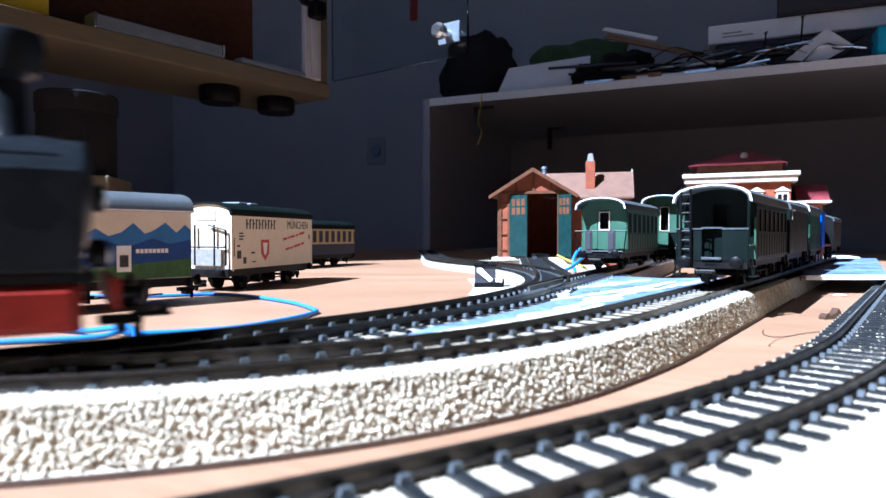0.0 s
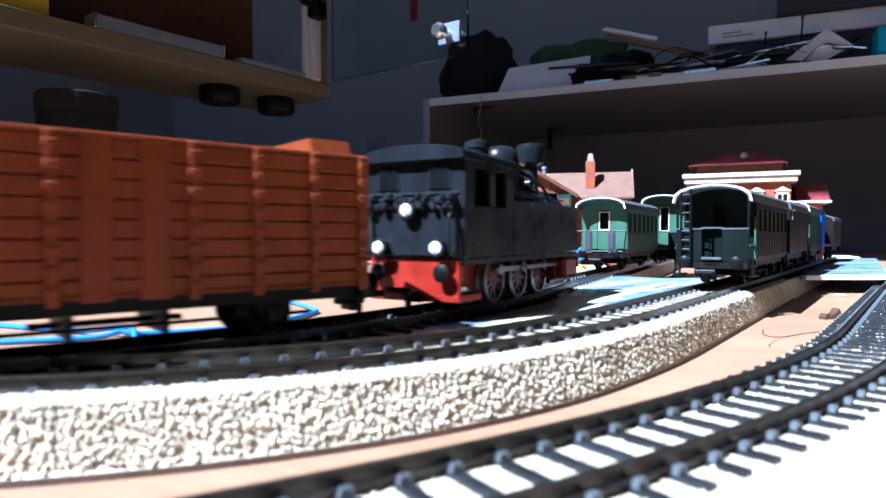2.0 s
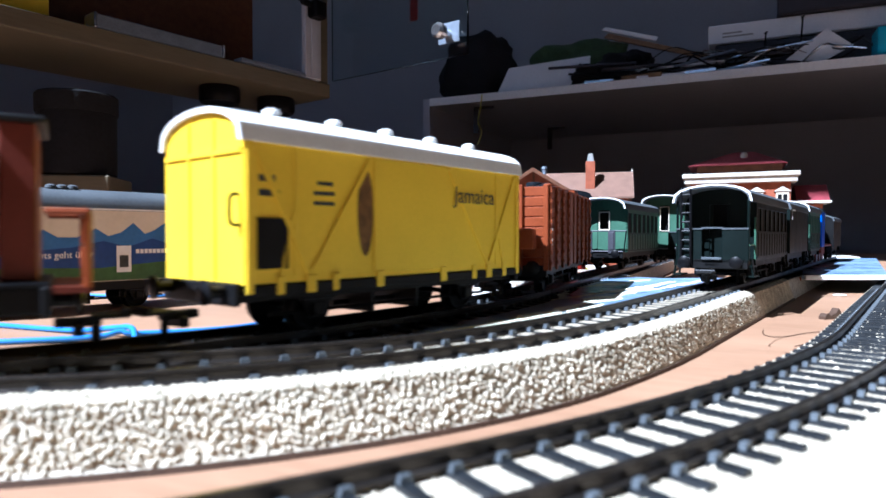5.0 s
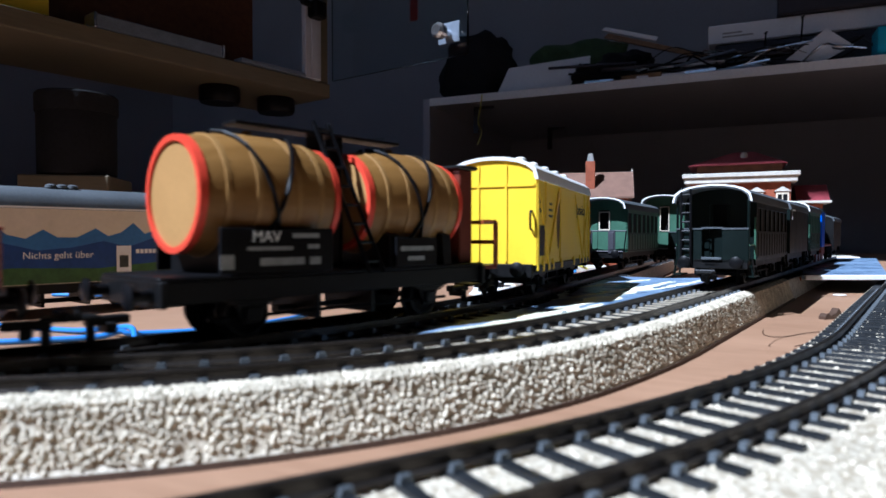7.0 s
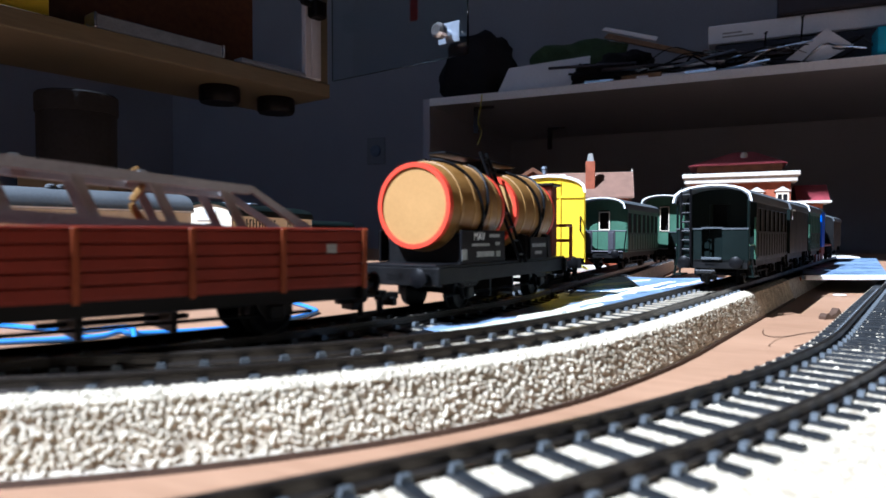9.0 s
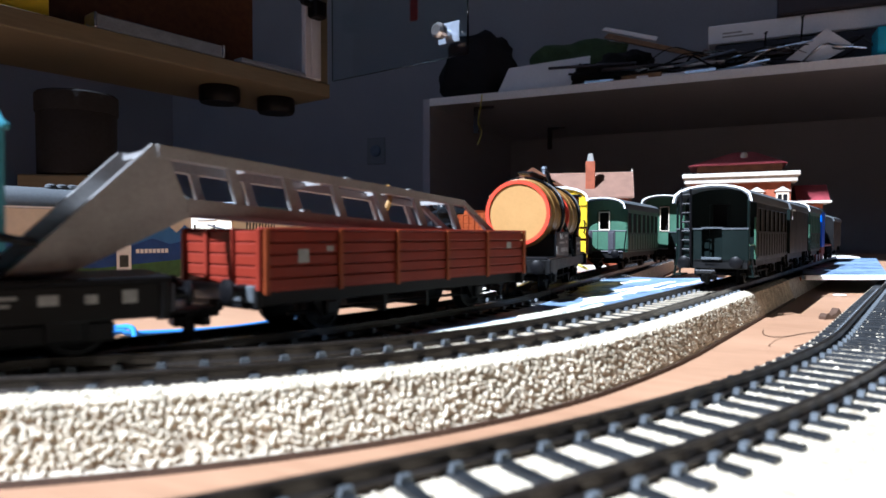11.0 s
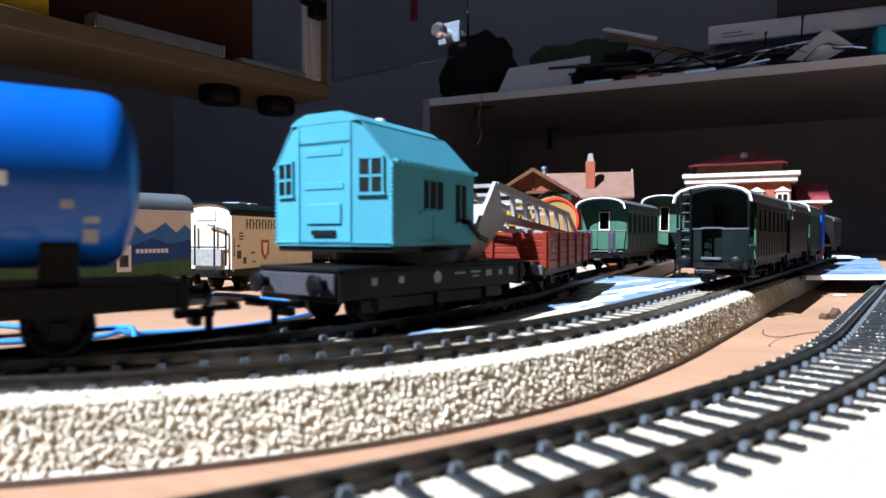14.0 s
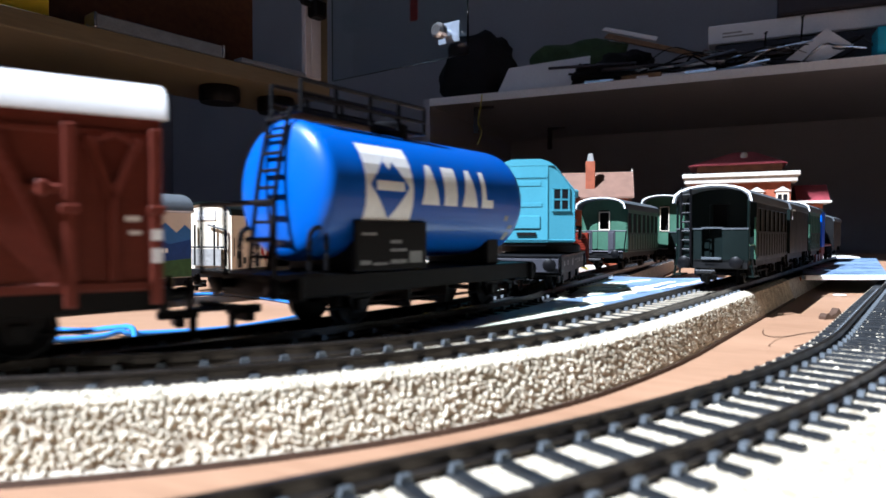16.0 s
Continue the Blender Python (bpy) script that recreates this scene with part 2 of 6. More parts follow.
def tube(bm, pts, r, seg=8):
    pts = [Vector(p) for p in pts]
    rings = []
    for i, p in enumerate(pts):
        d = (pts[min(i + 1, len(pts) - 1)] - pts[max(i - 1, 0)]).normalized()
        side = d.cross(Vector((0, 0, 1)))
        side = side.normalized() if side.length > 1e-4 else Vector((1, 0, 0))
        up = side.cross(d)
        rings.append([bm.verts.new(p + r * (math.cos(2 * math.pi * k / seg) * side + math.sin(2 * math.pi * k / seg) * up)) for k in range(seg)])
    for a, b in zip(rings, rings[1:]):
        for k in range(seg):
            bm.faces.new((a[k], a[(k + 1) % seg], b[(k + 1) % seg], b[k]))
    bm.faces.new(rings[0][::-1])
    bm.faces.new(rings[-1])
    return bm


def lathe(bm, profile, seg=24, axis="z", centre=(0, 0, 0), open_ring=False):
    """Turns (radius, height) pairs round an axis."""
    rings = []
    for r, h in profile:
        ring = []
        for i in range(seg):
            c, s = r * math.cos(2 * math.pi * i / seg), r * math.sin(2 * math.pi * i / seg)
            p = {"z": (c, s, h), "x": (h, c, s), "y": (c, h, s)}[axis]
            ring.append(bm.verts.new(Vector(p) + Vector(centre)))
        rings.append(ring)
    for a, b in zip(rings, rings[1:]):
        for i in range(seg):
            bm.faces.new((a[i], a[(i + 1) % seg], b[(i + 1) % seg], b[i]))
    if open_ring:
        for i in range(seg):
            bm.faces.new((rings[-1][i], rings[-1][(i + 1) % seg], rings[0][(i + 1) % seg], rings[0][i]))
    else:
        bm.faces.new(rings[0][::-1])
        bm.faces.new(rings[-1])
    return bm


def arch(half, spring, top, n=10):
    """A segment-arch roof line from (-half, spring) over (0, top) to (half, spring)."""
    return [(half * math.cos(math.pi * i / n), spring + (top - spring) * math.sin(math.pi * i / n) ** 0.75) for i in range(n + 1)]


def bow(pts, steps=6):
    """A smooth line through points."""
    out = []
    pts = [Vector(p) for p in pts]
    for i in range(len(pts) - 1):
        p0, p1, p2, p3 = pts[max(i - 1, 0)], pts[i], pts[i + 1], pts[min(i + 2, len(pts) - 1)]
        for k in range(steps):
            t = k / steps
            out.append(0.5 * (2 * p1 + (p2 - p0) * t + (2 * p0 - 5 * p1 + 4 * p2 - p3) * t * t + (3 * p1 - p0 - 3 * p2 + p3) * t ** 3))
    return out + [pts[-1]]


def lettering(text, size, material, parent, m, name="lettering", wide=1.0):
    cu = bpy.data.curves.new("letters", "FONT")
    cu.body, cu.size, cu.extrude, cu.align_x, cu.align_y = text, size * MM, 0.05 * MM, "CENTER", "CENTER"
    tmp = bpy.data.objects.new("letters", cu)
    scene.collection.objects.link(tmp)
    bpy.context.view_layer.update()
    me = bpy.data.meshes.new_from_object(tmp.evaluated_get(bpy.context.evaluated_depsgraph_get()))
    bpy.data.objects.remove(tmp)
    me.materials.clear()
    me.materials.append(material)
    me.transform(m @ Matrix.Diagonal((wide, 1, 1, 1)))
    ob = new(name, me)
    ob.parent = parent
    return ob


# ---- the lie of the tracks ----
class Line:
    """A track centre line: a start, a heading in degrees and stretches of (length, radius to the left, 0 for straight)."""

    def __init__(self, x, y, heading, stretches):
        self.p = [(x, y, radians(heading))]
        for length, radius in stretches:
            for _ in range(max(1, int(length))):
                x, y, a = self.p[-1]
                turn = 1.0 / radius if radius else 0.0
                step = length / max(1, int(length))
                self.p.append((x + step * math.cos(a + turn * step / 2), y + step * math.sin(a + turn * step / 2), a + turn * step))
        self.length = sum(s[0] for s in stretches)

    def __call__(self, s, side=0.0):
        k = min(max(s / self.length, 0.0), 1.0) * (len(self.p) - 1)
        i = min(int(k), len(self.p) - 2)
        f = k - i
        a, b = self.p[i], self.p[i + 1]
        x, y, h = (a[j] + (b[j] - a[j]) * f for j in range(3))
        return x - side * math.sin(h), y + side * math.cos(h), h


RING_X, RING_Y, RING_R = -296.5, 407.3, 360.3      # the train's circle
ring = Line(RING_X + RING_R * math.sin(-0.7), RING_Y - RING_R * math.cos(-0.7), math.degrees(-0.7), [(RING_R * 2.7, RING_R), (150, -400), (900, 0)])
outer = Line(-84, 105.6, 7, [(14, 260), (112, 173), (60, 470), (620, 0)])
front = Line(-88, 31, 20, [(273.6, 475), (420, 0)])
siding = Line(29.8, 255, 65, [(620, 0)])


def sweep(line, profile, s0, s1, step=4.0, closed=True):
    """Carries a cross-section of (side, z) along a line; side is positive to the left."""
    bm = bmesh.new()
    n = max(2, int((s1 - s0) / step) + 1)
    rows = []
    for i in range(n):
        s = s0 + (s1 - s0) * i / (n - 1)
        rows.append([bm.verts.new((*line(s, side)[:2], z)) for side, z in profile])
    m = len(profile)
    for a, b in zip(rows, rows[1:]):
        for k in range(m if closed else m - 1):
            bm.faces.new((a[k], a[(k + 1) % m], b[(k + 1) % m], b[k]))
    if closed:
        bm.faces.new(rows[0][::-1])
        bm.faces.new(rows[-1])
    return bm


def rail_section(side, top):
    return [(side - 1.1, top - 2.7), (side + 1.1, top - 2.7), (side + 1.1, top - 2.3), (side + 0.35, top - 1.9), (side + 0.35, top - 0.8),
            (side + 0.55, top - 0.6), (side + 0.55, top - 0.1), (side + 0.4, top), (side - 0.4, top), (side - 0.55, top - 0.1), (side - 0.55, top - 0.6),
            (side - 0.35, top - 0.8), (side - 0.35, top - 1.9), (side - 1.1, top - 2.3)]


def sleeper_mesh():
    """Sleeper with raised rail chairs and the middle contact."""
    bm = bmesh.new()
    prism(bm, [(-1.2, -1.9), (1.2, -1.9), (0.95, 0), (-0.95, 0)], -14.8, 14.8, "y")
    me = link_mesh("sleeper", bm, SLEEPER)
    return me


def chair_mesh():
    bm = bmesh.new()
    for s in (-8.25, 8.25):
        for d in (-1.9, 1.9):
            prism(bm, [(-1.0, 0), (1.0, 0), (0.7, 1.1), (-0.7, 1.1)], s + d - 0.55, s + d + 0.55, "y")
    return link_mesh("rail_chairs", bm, CHAIR)


def track(name, line, s0, s1, top, label, picked, step=7.7):
    """Rails, sleepers with chairs; picked: the stretch whose sleepers are pieces of their own."""
    root = thing(name, Matrix.Identity(4), label, "track", "model railway tracks")
    for side in (8.25, -8.25):
        part("rail", sweep(line, rail_section(side, top), s0, s1, 3.0), RAIL_TOP, root)
    sm, cm = sleeper_mesh(), chair_mesh()
    joined = []
    for i in range(int((s1 - s0) / step)):
        s = s0 + step * (i + 0.5)
        x, y, h = line(s)
        m = Matrix.LocRotScale((x * MM, y * MM, (top - 2.7) * MM), Euler((0, 0, h + random.uniform(-0.012, 0.012))), None)
        if picked[0] <= s <= picked[1]:
            for nm, me in (("sleeper", sm), ("rail_chair", cm)):
                ob = new(nm, me)
                ob.parent = root
                ob.matrix_basis = m
        else:
            joined.append(m)
    if joined:
        verts, faces = [], []
        base = [v.co.copy() for v in sm.vertices]
        polys = [tuple(p.vertices) for p in sm.polygons]
        for m in joined:
            k = len(verts)
            verts += [m @ v for v in base]
            faces += [tuple(k + i for i in p) for p in polys]
        me = bpy.data.meshes.new("sleepers")
        me.from_pydata(verts, [], faces)
        me.materials.append(SLEEPER)
        ob = new("sleepers", me)
        ob.parent = root
        tagged(ob, kind="stuff")
    return root


# ---- the room ----
TURN = -24.5                                     # the room stands askew to the view
UX, UY = math.cos(radians(TURN)), math.sin(radians(TURN))


def room(u, v, z=0.0):
    """A point from room axes: u along the shelf wall, v towards it."""
    return (u * UX - v * UY, u * UY + v * UX, z)


ROOM = pose(0, 0, 0, 0, 0, TURN)
LOW, HIGH = -750.0, 2850.0
solid("floor", boxes((-2200, 2400, -900, 2050, LOW - 40, LOW)), FLOOR, "dark brown wooden floor", kind="structure", m=ROOM)
solid("ceiling", boxes((-2200, 2400, -900, 2050, HIGH, HIGH + 40)), CEIL, "unseen grey ceiling added to close the room and dim its bounce", kind="structure", m=ROOM)
solid("wall_north", boxes((-2200, 2400, 1950, 2050, LOW, HIGH)), WALL, "grey lilac painted wall behind the shelf", kind="structure", m=ROOM)
solid("wall_east", boxes((2300, 2400, -800, 1950, LOW, HIGH)), WALL, "grey lilac painted side wall", kind="structure", m=ROOM)
solid("wall_west", boxes((-2200, -2100, -800, 1950, LOW, HIGH)), WALL, "grey lilac painted side wall", kind="structure", m=ROOM)
WL, WR, WB, WT = -1320.0, -350.0, 950.0, 2750.0    # unseen opening, sized to keep the sun patch on the railway board
solid("unseen_south_wall", boxes((-2100, WL, -900, -800, LOW, HIGH), (WR, 2300, -900, -800, LOW, HIGH), (WL, WR, -900, -800, LOW, WB), (WL, WR, -900, -800, WT, HIGH)),
      WALL, "unseen grey lilac wall added to trim the sunlight through its opening", kind="structure", m=ROOM)
solid("ground", boxes((-40000, 40000, -40000, 40000, LOW - 3000, LOW - 2950)), STONE, "plain ground outside the house", kind="structure")

# the table, one beech board with a rounded front edge
solid("table_top", boxes((-950, 1500, -260, 1560, -22, 0), bevel=2), BEECH, "large beech plywood board carrying the model railway", "table", m=ROOM)
for u in (-850, 1400):
    for v in (-200, 1450):
        solid("trestle_leg", boxes((u - 30, u + 30, v - 30, v + 30, LOW, -22), bevel=3), BIRCH, "pale wooden leg under the railway board", "table leg", m=ROOM, group="trestle legs")

# a thinner board inside the curve, its edge under the track bed
BOARD = 5.0
rim = [(-296.5 + 343.5 * math.sin(a), 407.3 - 343.5 * math.cos(a)) for a in [-1.2 + 0.05 * k for k in range(65)]]
solid("inner_board", prism(bmesh.new(), rim + [(-20, 700), (-30, 1150), (-450, 1250), (-800, 450)], 0.0, BOARD, "z"), BEECH,
      "thin beech plywood board laid inside the curve", "board")

# ---- track beds and tracks ----
def bed(name, line, profile, s0, s1, material, label, rough=0.7):
    """A foam bed; its face is roughened by small grains."""
    bm = sweep(line, profile, s0, s1, 2.0)
    ob = solid(name, bm, material, label, "track bed", m=None)
    return ob


def grains(name, line, s0, s1, spots, size, material, parent, label, count):
    """Loose stones of a bed: spots gives (side, z) of the sloping face from foot to top."""
    rng = random.Random(7)
    verts, faces = [], []
    base = bmesh.new()
    bmesh.ops.create_icosphere(base, subdivisions=1, radius=1.0)
    co = [v.co.copy() for v in base.verts]
    tri = [tuple(v.index for v in f.verts) for f in base.faces]
    base.free()
    for _ in range(count):
        s = rng.uniform(s0, s1)
        k = rng.random() * (len(spots) - 1)
        i = min(int(k), len(spots) - 2)
        side = spots[i][0] + (spots[i + 1][0] - spots[i][0]) * (k - i)
        z = spots[i][1] + (spots[i + 1][1] - spots[i][1]) * (k - i)
        x, y, h = line(s, side)
        r = size * rng.uniform(0.6, 1.2)
        turn = Euler((rng.uniform(0, 6), rng.uniform(0, 6), rng.uniform(0, 6))).to_matrix()
        sc = Vector((rng.uniform(0.7, 1.3), rng.uniform(0.6, 1.1), rng.uniform(0.6, 1.0)))
        n = len(verts)
        for c in co:
            q = turn @ Vector((c.x * sc.x, c.y * sc.y, c.z * sc.z)) * r
            verts.append(((x + q.x) * MM, (y + q.y) * MM, (z + q.z) * MM))
        faces += [tuple(n + j for j in t) for t in tri]
    me = bpy.data.meshes.new(name)
    me.from_pydata(verts, [], faces)
    me.materials.append(material)
    me.polygons.foreach_set("use_smooth", [True] * len(faces))
    ob = new(name, me)
    ob.parent = parent
    return tagged(ob, label, kind="stuff")


TOP = RAIL - 4.2                                  # top of the raised beds under the sleepers' undersides
main_bed = bed("track_bed", outer, [(-18.5, 1.0), (-17.8, 2.0), (-15.4, TOP + 1.2), (-14, TOP + 1.5), (13, TOP + 1.2), (15, 1.0)], 0, 385, BALLAST,
               "thick foam bed covered with pale sandy ballast, under a black track")
grains("ballast_grain", outer, 0, 384, [(-18.2, 1.5), (-15.6, TOP + 1.0), (-13.6, TOP + 1.9), (-11, TOP + 1.7)], 0.54, GRAIN, main_bed, "pale sandy ballast stones", 19000)
part("underlay", sweep(outer, [(-19.2, 0), (-19.0, 1.0), (15.5, 1.0), (15.5, 0)], 0, 385, 4.0), UNDERLAY, main_bed, "thin dark brown underlay")
far_bed = bed("track_bed", outer, [(-18.5, 0.2), (-15.4, TOP + 1.0), (13, TOP + 1.0), (15, 0.2)], 385.5, 800, BALLAST_OLD, "weathered grey foam track bed beyond the pale one")
ring_bed = bed("track_bed", ring, [(-18, 0.2), (-15, TOP + 0.9), (15.5, TOP + 0.9), (19, 0.2)], 260, 1560, BALLAST_OLD, "grey ballast bed of the curved inner track")
front_top = 8.0
front_bed = bed("track_bed", front, [(-33, 0.2), (-28, 2.2), (-17, front_top - 3.5), (15.5, front_top - 3.5), (18, 0.2)], 0, 690, BALLAST,
                "low sandy ballast bed under a track at the table edge")
grains("ballast_grain", front, 40, 560, [(-30, 1.8), (-17, front_top - 3.7), (0, front_top - 3.7), (14, front_top - 3.7)], 0.62, GRAIN, front_bed, "pale loose ballast stones", 6500)
track("outer_track", outer, 0, 800, RAIL, "black curved model track on a pale ballast bed", (0, 360))
track("ring_track", ring, 255, 1565, RAIL, "black curved model track carrying the goods train", (380, 900))
track("front_track", front, 0, 690, front_top, "black model track with bright ties near the table edge", (0, 480))
track("siding_track", siding, 18, 600, RAIL, "black siding track under green coaches", (18, 150))
siding_bed = bed("track_bed", siding, [(-16, 0.2), (-15, TOP + 0.9), (15, TOP + 0.9), (16, 0.2)], 30, 600, BALLAST_OLD, "grey ballast bed of the coach siding")

shed_line = Line(58.6, 346, 80.2, [(80, 1200), (318, 0)])
track("shed_track", shed_line, 4, 396, RAIL, "black branch track running to the engine shed", (4, 160))
bed("track_bed", shed_line, [(-16, 0.2), (-15, TOP + 0.8), (15, TOP + 0.8), (16, 0.2)], 12, 390, BALLAST_OLD, "grey ballast bed of the shed track")

# turnout pieces where the siding leaves the ring
frog = thing("turnout", at(0, 0, 0), "bare metal turnout tongue and guard rails between two tracks", "turnout")
for d, s0, s1 in ((-5.5, 20, 75), (5.2, 30, 90)):
    part("guard_rail", sweep(siding, [(d - 0.5, RAIL - 2.5), (d + 0.5, RAIL - 2.5), (d + 0.5, RAIL - 0.4), (d - 0.5, RAIL - 0.4)], s0, s1), ROD, frog)
part("tie_plate", boxes((34, 52, 272, 300, RAIL - 3.0, RAIL - 2.2), (40, 62, 306, 330, RAIL - 3.0, RAIL - 2.2)), CHAIR, frog)


# the painted card between the tracks
def card(name, outline, z, thick, material, label, category, kind=""):
    return solid(name, prism(bmesh.new(), outline, z, z + thick, "z"), material, label, category, kind=kind)


def between(line, side, s0, s1, n=14):
    return [line(s0 + (s1 - s0) * i / n, side)[:2] for i in range(n + 1)]


river_line = between(outer, 12.6, 80, 385) + [(128, 372), (104, 392)] + between(ring, -15.3, 735, 575)
river = card("river_card", river_line, 0.5, TOP + 1.2, RIVER, "blue painted card river with pale streaks between two tracks", "scenery card")
rng = random.Random(3)
for k, (s0, s1, d0, d1, w) in enumerate(((86, 200, 15, 19, 3.0), (100, 330, 19, 33, 3.6), (200, 330, 40, 30, 2.4), (250, 340, 58, 47, 3.2), (210, 262, 40, 62, 2.4), (270, 370, 24, 21, 2.0))):
    bm = bmesh.new()
    rows = []
    n = 26
    for i in range(n + 1):
        f = i / n
        d = d0 + (d1 - d0) * f + rng.uniform(-1, 1)
        ww = w * (0.35 + rng.random()) * (0.3 + math.sin(math.pi * f))
        rows.append([bm.verts.new((*outer(s0 + (s1 - s0) * f, d + e * ww)[:2], TOP + 1.78 + 0.25 * (e == 0))) for e in (-1, 0, 1)])
    for p, q in zip(rows, rows[1:]):
        for j in (0, 1):
            bm.faces.new((p[j], p[j + 1], q[j + 1], q[j]))
    part("paint_streak", bm, FOAM, river, "thick pale yellow white paint streak")

# blue grey board beside the tracks with a pale edge
board = card("road_board", [(222, 399), (274, 397), (470, 700), (396, 705)], 9.0, 2.4, RIVER, "blue grey painted board bridging two track beds", "scenery board")
part("edge_strip", boxes((222, 274, 394.5, 396.5, 8.6, 11.6), bevel=0.3), WHITE, board, "white painted edge strip")
card("rusty_strip", [(190, 404), (221, 398), (221, 401), (190, 407)], 8.0, 2.0, LOWSIDE, "thin red brown strip lying at the board", "strip")
for x, y, h, w in ((219, 418, 4, 9), (140, 213, 2.5, 5), (235, 382, 1.2, 8)):
    bm = bmesh.new()
    bmesh.ops.create_icosphere(bm, subdivisions=2, radius=1.0)
    for v in bm.verts:
        v.co = Vector((v.co.x * w / 2, v.co.y * w / 3, max(v.co.z, -0.6) * h / 1.6 + 0.37 * h)) * (1 + 0.2 * noise.noise(v.co * 2.3 + Vector((x, y, 0))))
    solid("crumb", bm, WHITE_GROUND, "small white crumb lying on the board", "crumb", m=at(x, y, 0.1), group="crumbs", smooth=60)
bm = bmesh.new()
prism(bm, [(-5, 0), (1, 0.4), (4.6, 0), (5, 1.8), (3, 4.6), (1.4, 2.6), (-1.4, 1.6), (-3.6, 2.6), (-5, 1.2)], -1.6, 1.6, "y")
solid("bark_scrap", bm, UNDERLAY, "dark brown scrap of bark lying on the board", "scrap", m=at(166, 276, 0, 20))
tube_pts = bow([(112, 205, 0.4), (128, 211, 2.0), (146, 226, 0.4), (138, 236, 0.4), (118, 224, 0.4), (104, 208, 3.5), (101, 203, 6)])
solid("hair_wire", tube(bmesh.new(), tube_pts, 0.16, 5), UNDERLAY, "thin dark hair of wire curled on the board", "wire")

# scattered white ground inside the ring near the switch lantern
white = [(RING_X + (RING_R - 19.3) * math.sin(a) , RING_Y - (RING_R - 19.3) * math.cos(a)) for a in [1.28 + 0.04 * i for i in range(12)]]
inner_edge = [(RING_X + (RING_R - 40 - 5 * math.sin(5 * a)) * math.sin(a), RING_Y - (RING_R - 40 - 5 * math.sin(5 * a)) * math.cos(a)) for a in [1.70 - 0.04 * i for i in range(10)]]
card("scatter_patch", white + inner_edge, BOARD + 0.05, 0.5, WHITE_GROUND, "white scatter strewn on the board inside the curve", "scatter")


# ---- rolling stock: x forward, y to the left, z up from the rail top ----
MOVERS = []          # (thing, place along the train)
TURNERS = []         # (wheelset, radius)


def wheelset(parent, x, r=5.4, track_half=7.6, material=WHEEL):
    bm = bmesh.new()
    for s in (-1, 1):
        lathe(bm, [(0.5, s * 6.1), (r - 1.2, s * 6.3), (r + 0.7, s * 6.5), (r + 0.7, s * 7.0), (r, s * 7.3), (r - 0.2, s * 9.4), (r - 1.0, s * 9.5), (r - 1.2, s * 9.0), (1.2, s * 8.6), (0.6, s * 10.4)], 20, "y")
    rod(bm, (0, -7, 0), (0, 7, 0), 0.8, 8)
    ob = part("wheelset", bm, material, parent, smooth=35)
    ob.location = (x * MM, 0, r * MM)
    TURNERS.append((ob, r, x))
    return ob


def buffers(parent, x, z=11.5, direction=1):
    for s in (-1, 1):
        bm = bmesh.new()
        rod(bm, (x, s * 10.5, z), (x + direction * 3.6, s * 10.5, z), 1.3, 10)
        lathe(bm, [(0.8, direction * 3.4), (2.5, direction * 3.7), (2.6, direction * 4.4), (1.4, direction * 5.0)], 14, "x", (x, s * 10.5, z))
        part("buffer", bm, BLACK, parent, smooth=40)


def coupler(parent, x, direction=1):
    bm = bmesh.new()
    box(bm, min(x, x + direction * 8), max(x, x + direction * 8), -1.4, 1.4, 4.6, 6.4, 0.3)
    box(bm, min(x + direction * 6, x + direction * 13), max(x + direction * 6, x + direction * 13), -3.4, 3.4, 6.0, 6.9, 0.3)
    rod(bm, (x + direction * 12, -4.0, 7.2), (x + direction * 12, 4.0, 7.2), 0.6, 6)
    rod(bm, (x + direction * 7, 0, 5), (x + direction * 7, 0, 1.2), 0.9, 6)
    box(bm, min(x + direction * 3, x + direction * 5), max(x + direction * 3, x + direction * 5), -3, 3, 3.0, 5.2, 0.3)
    part("coupler", bm, UNDERFRAME, parent)


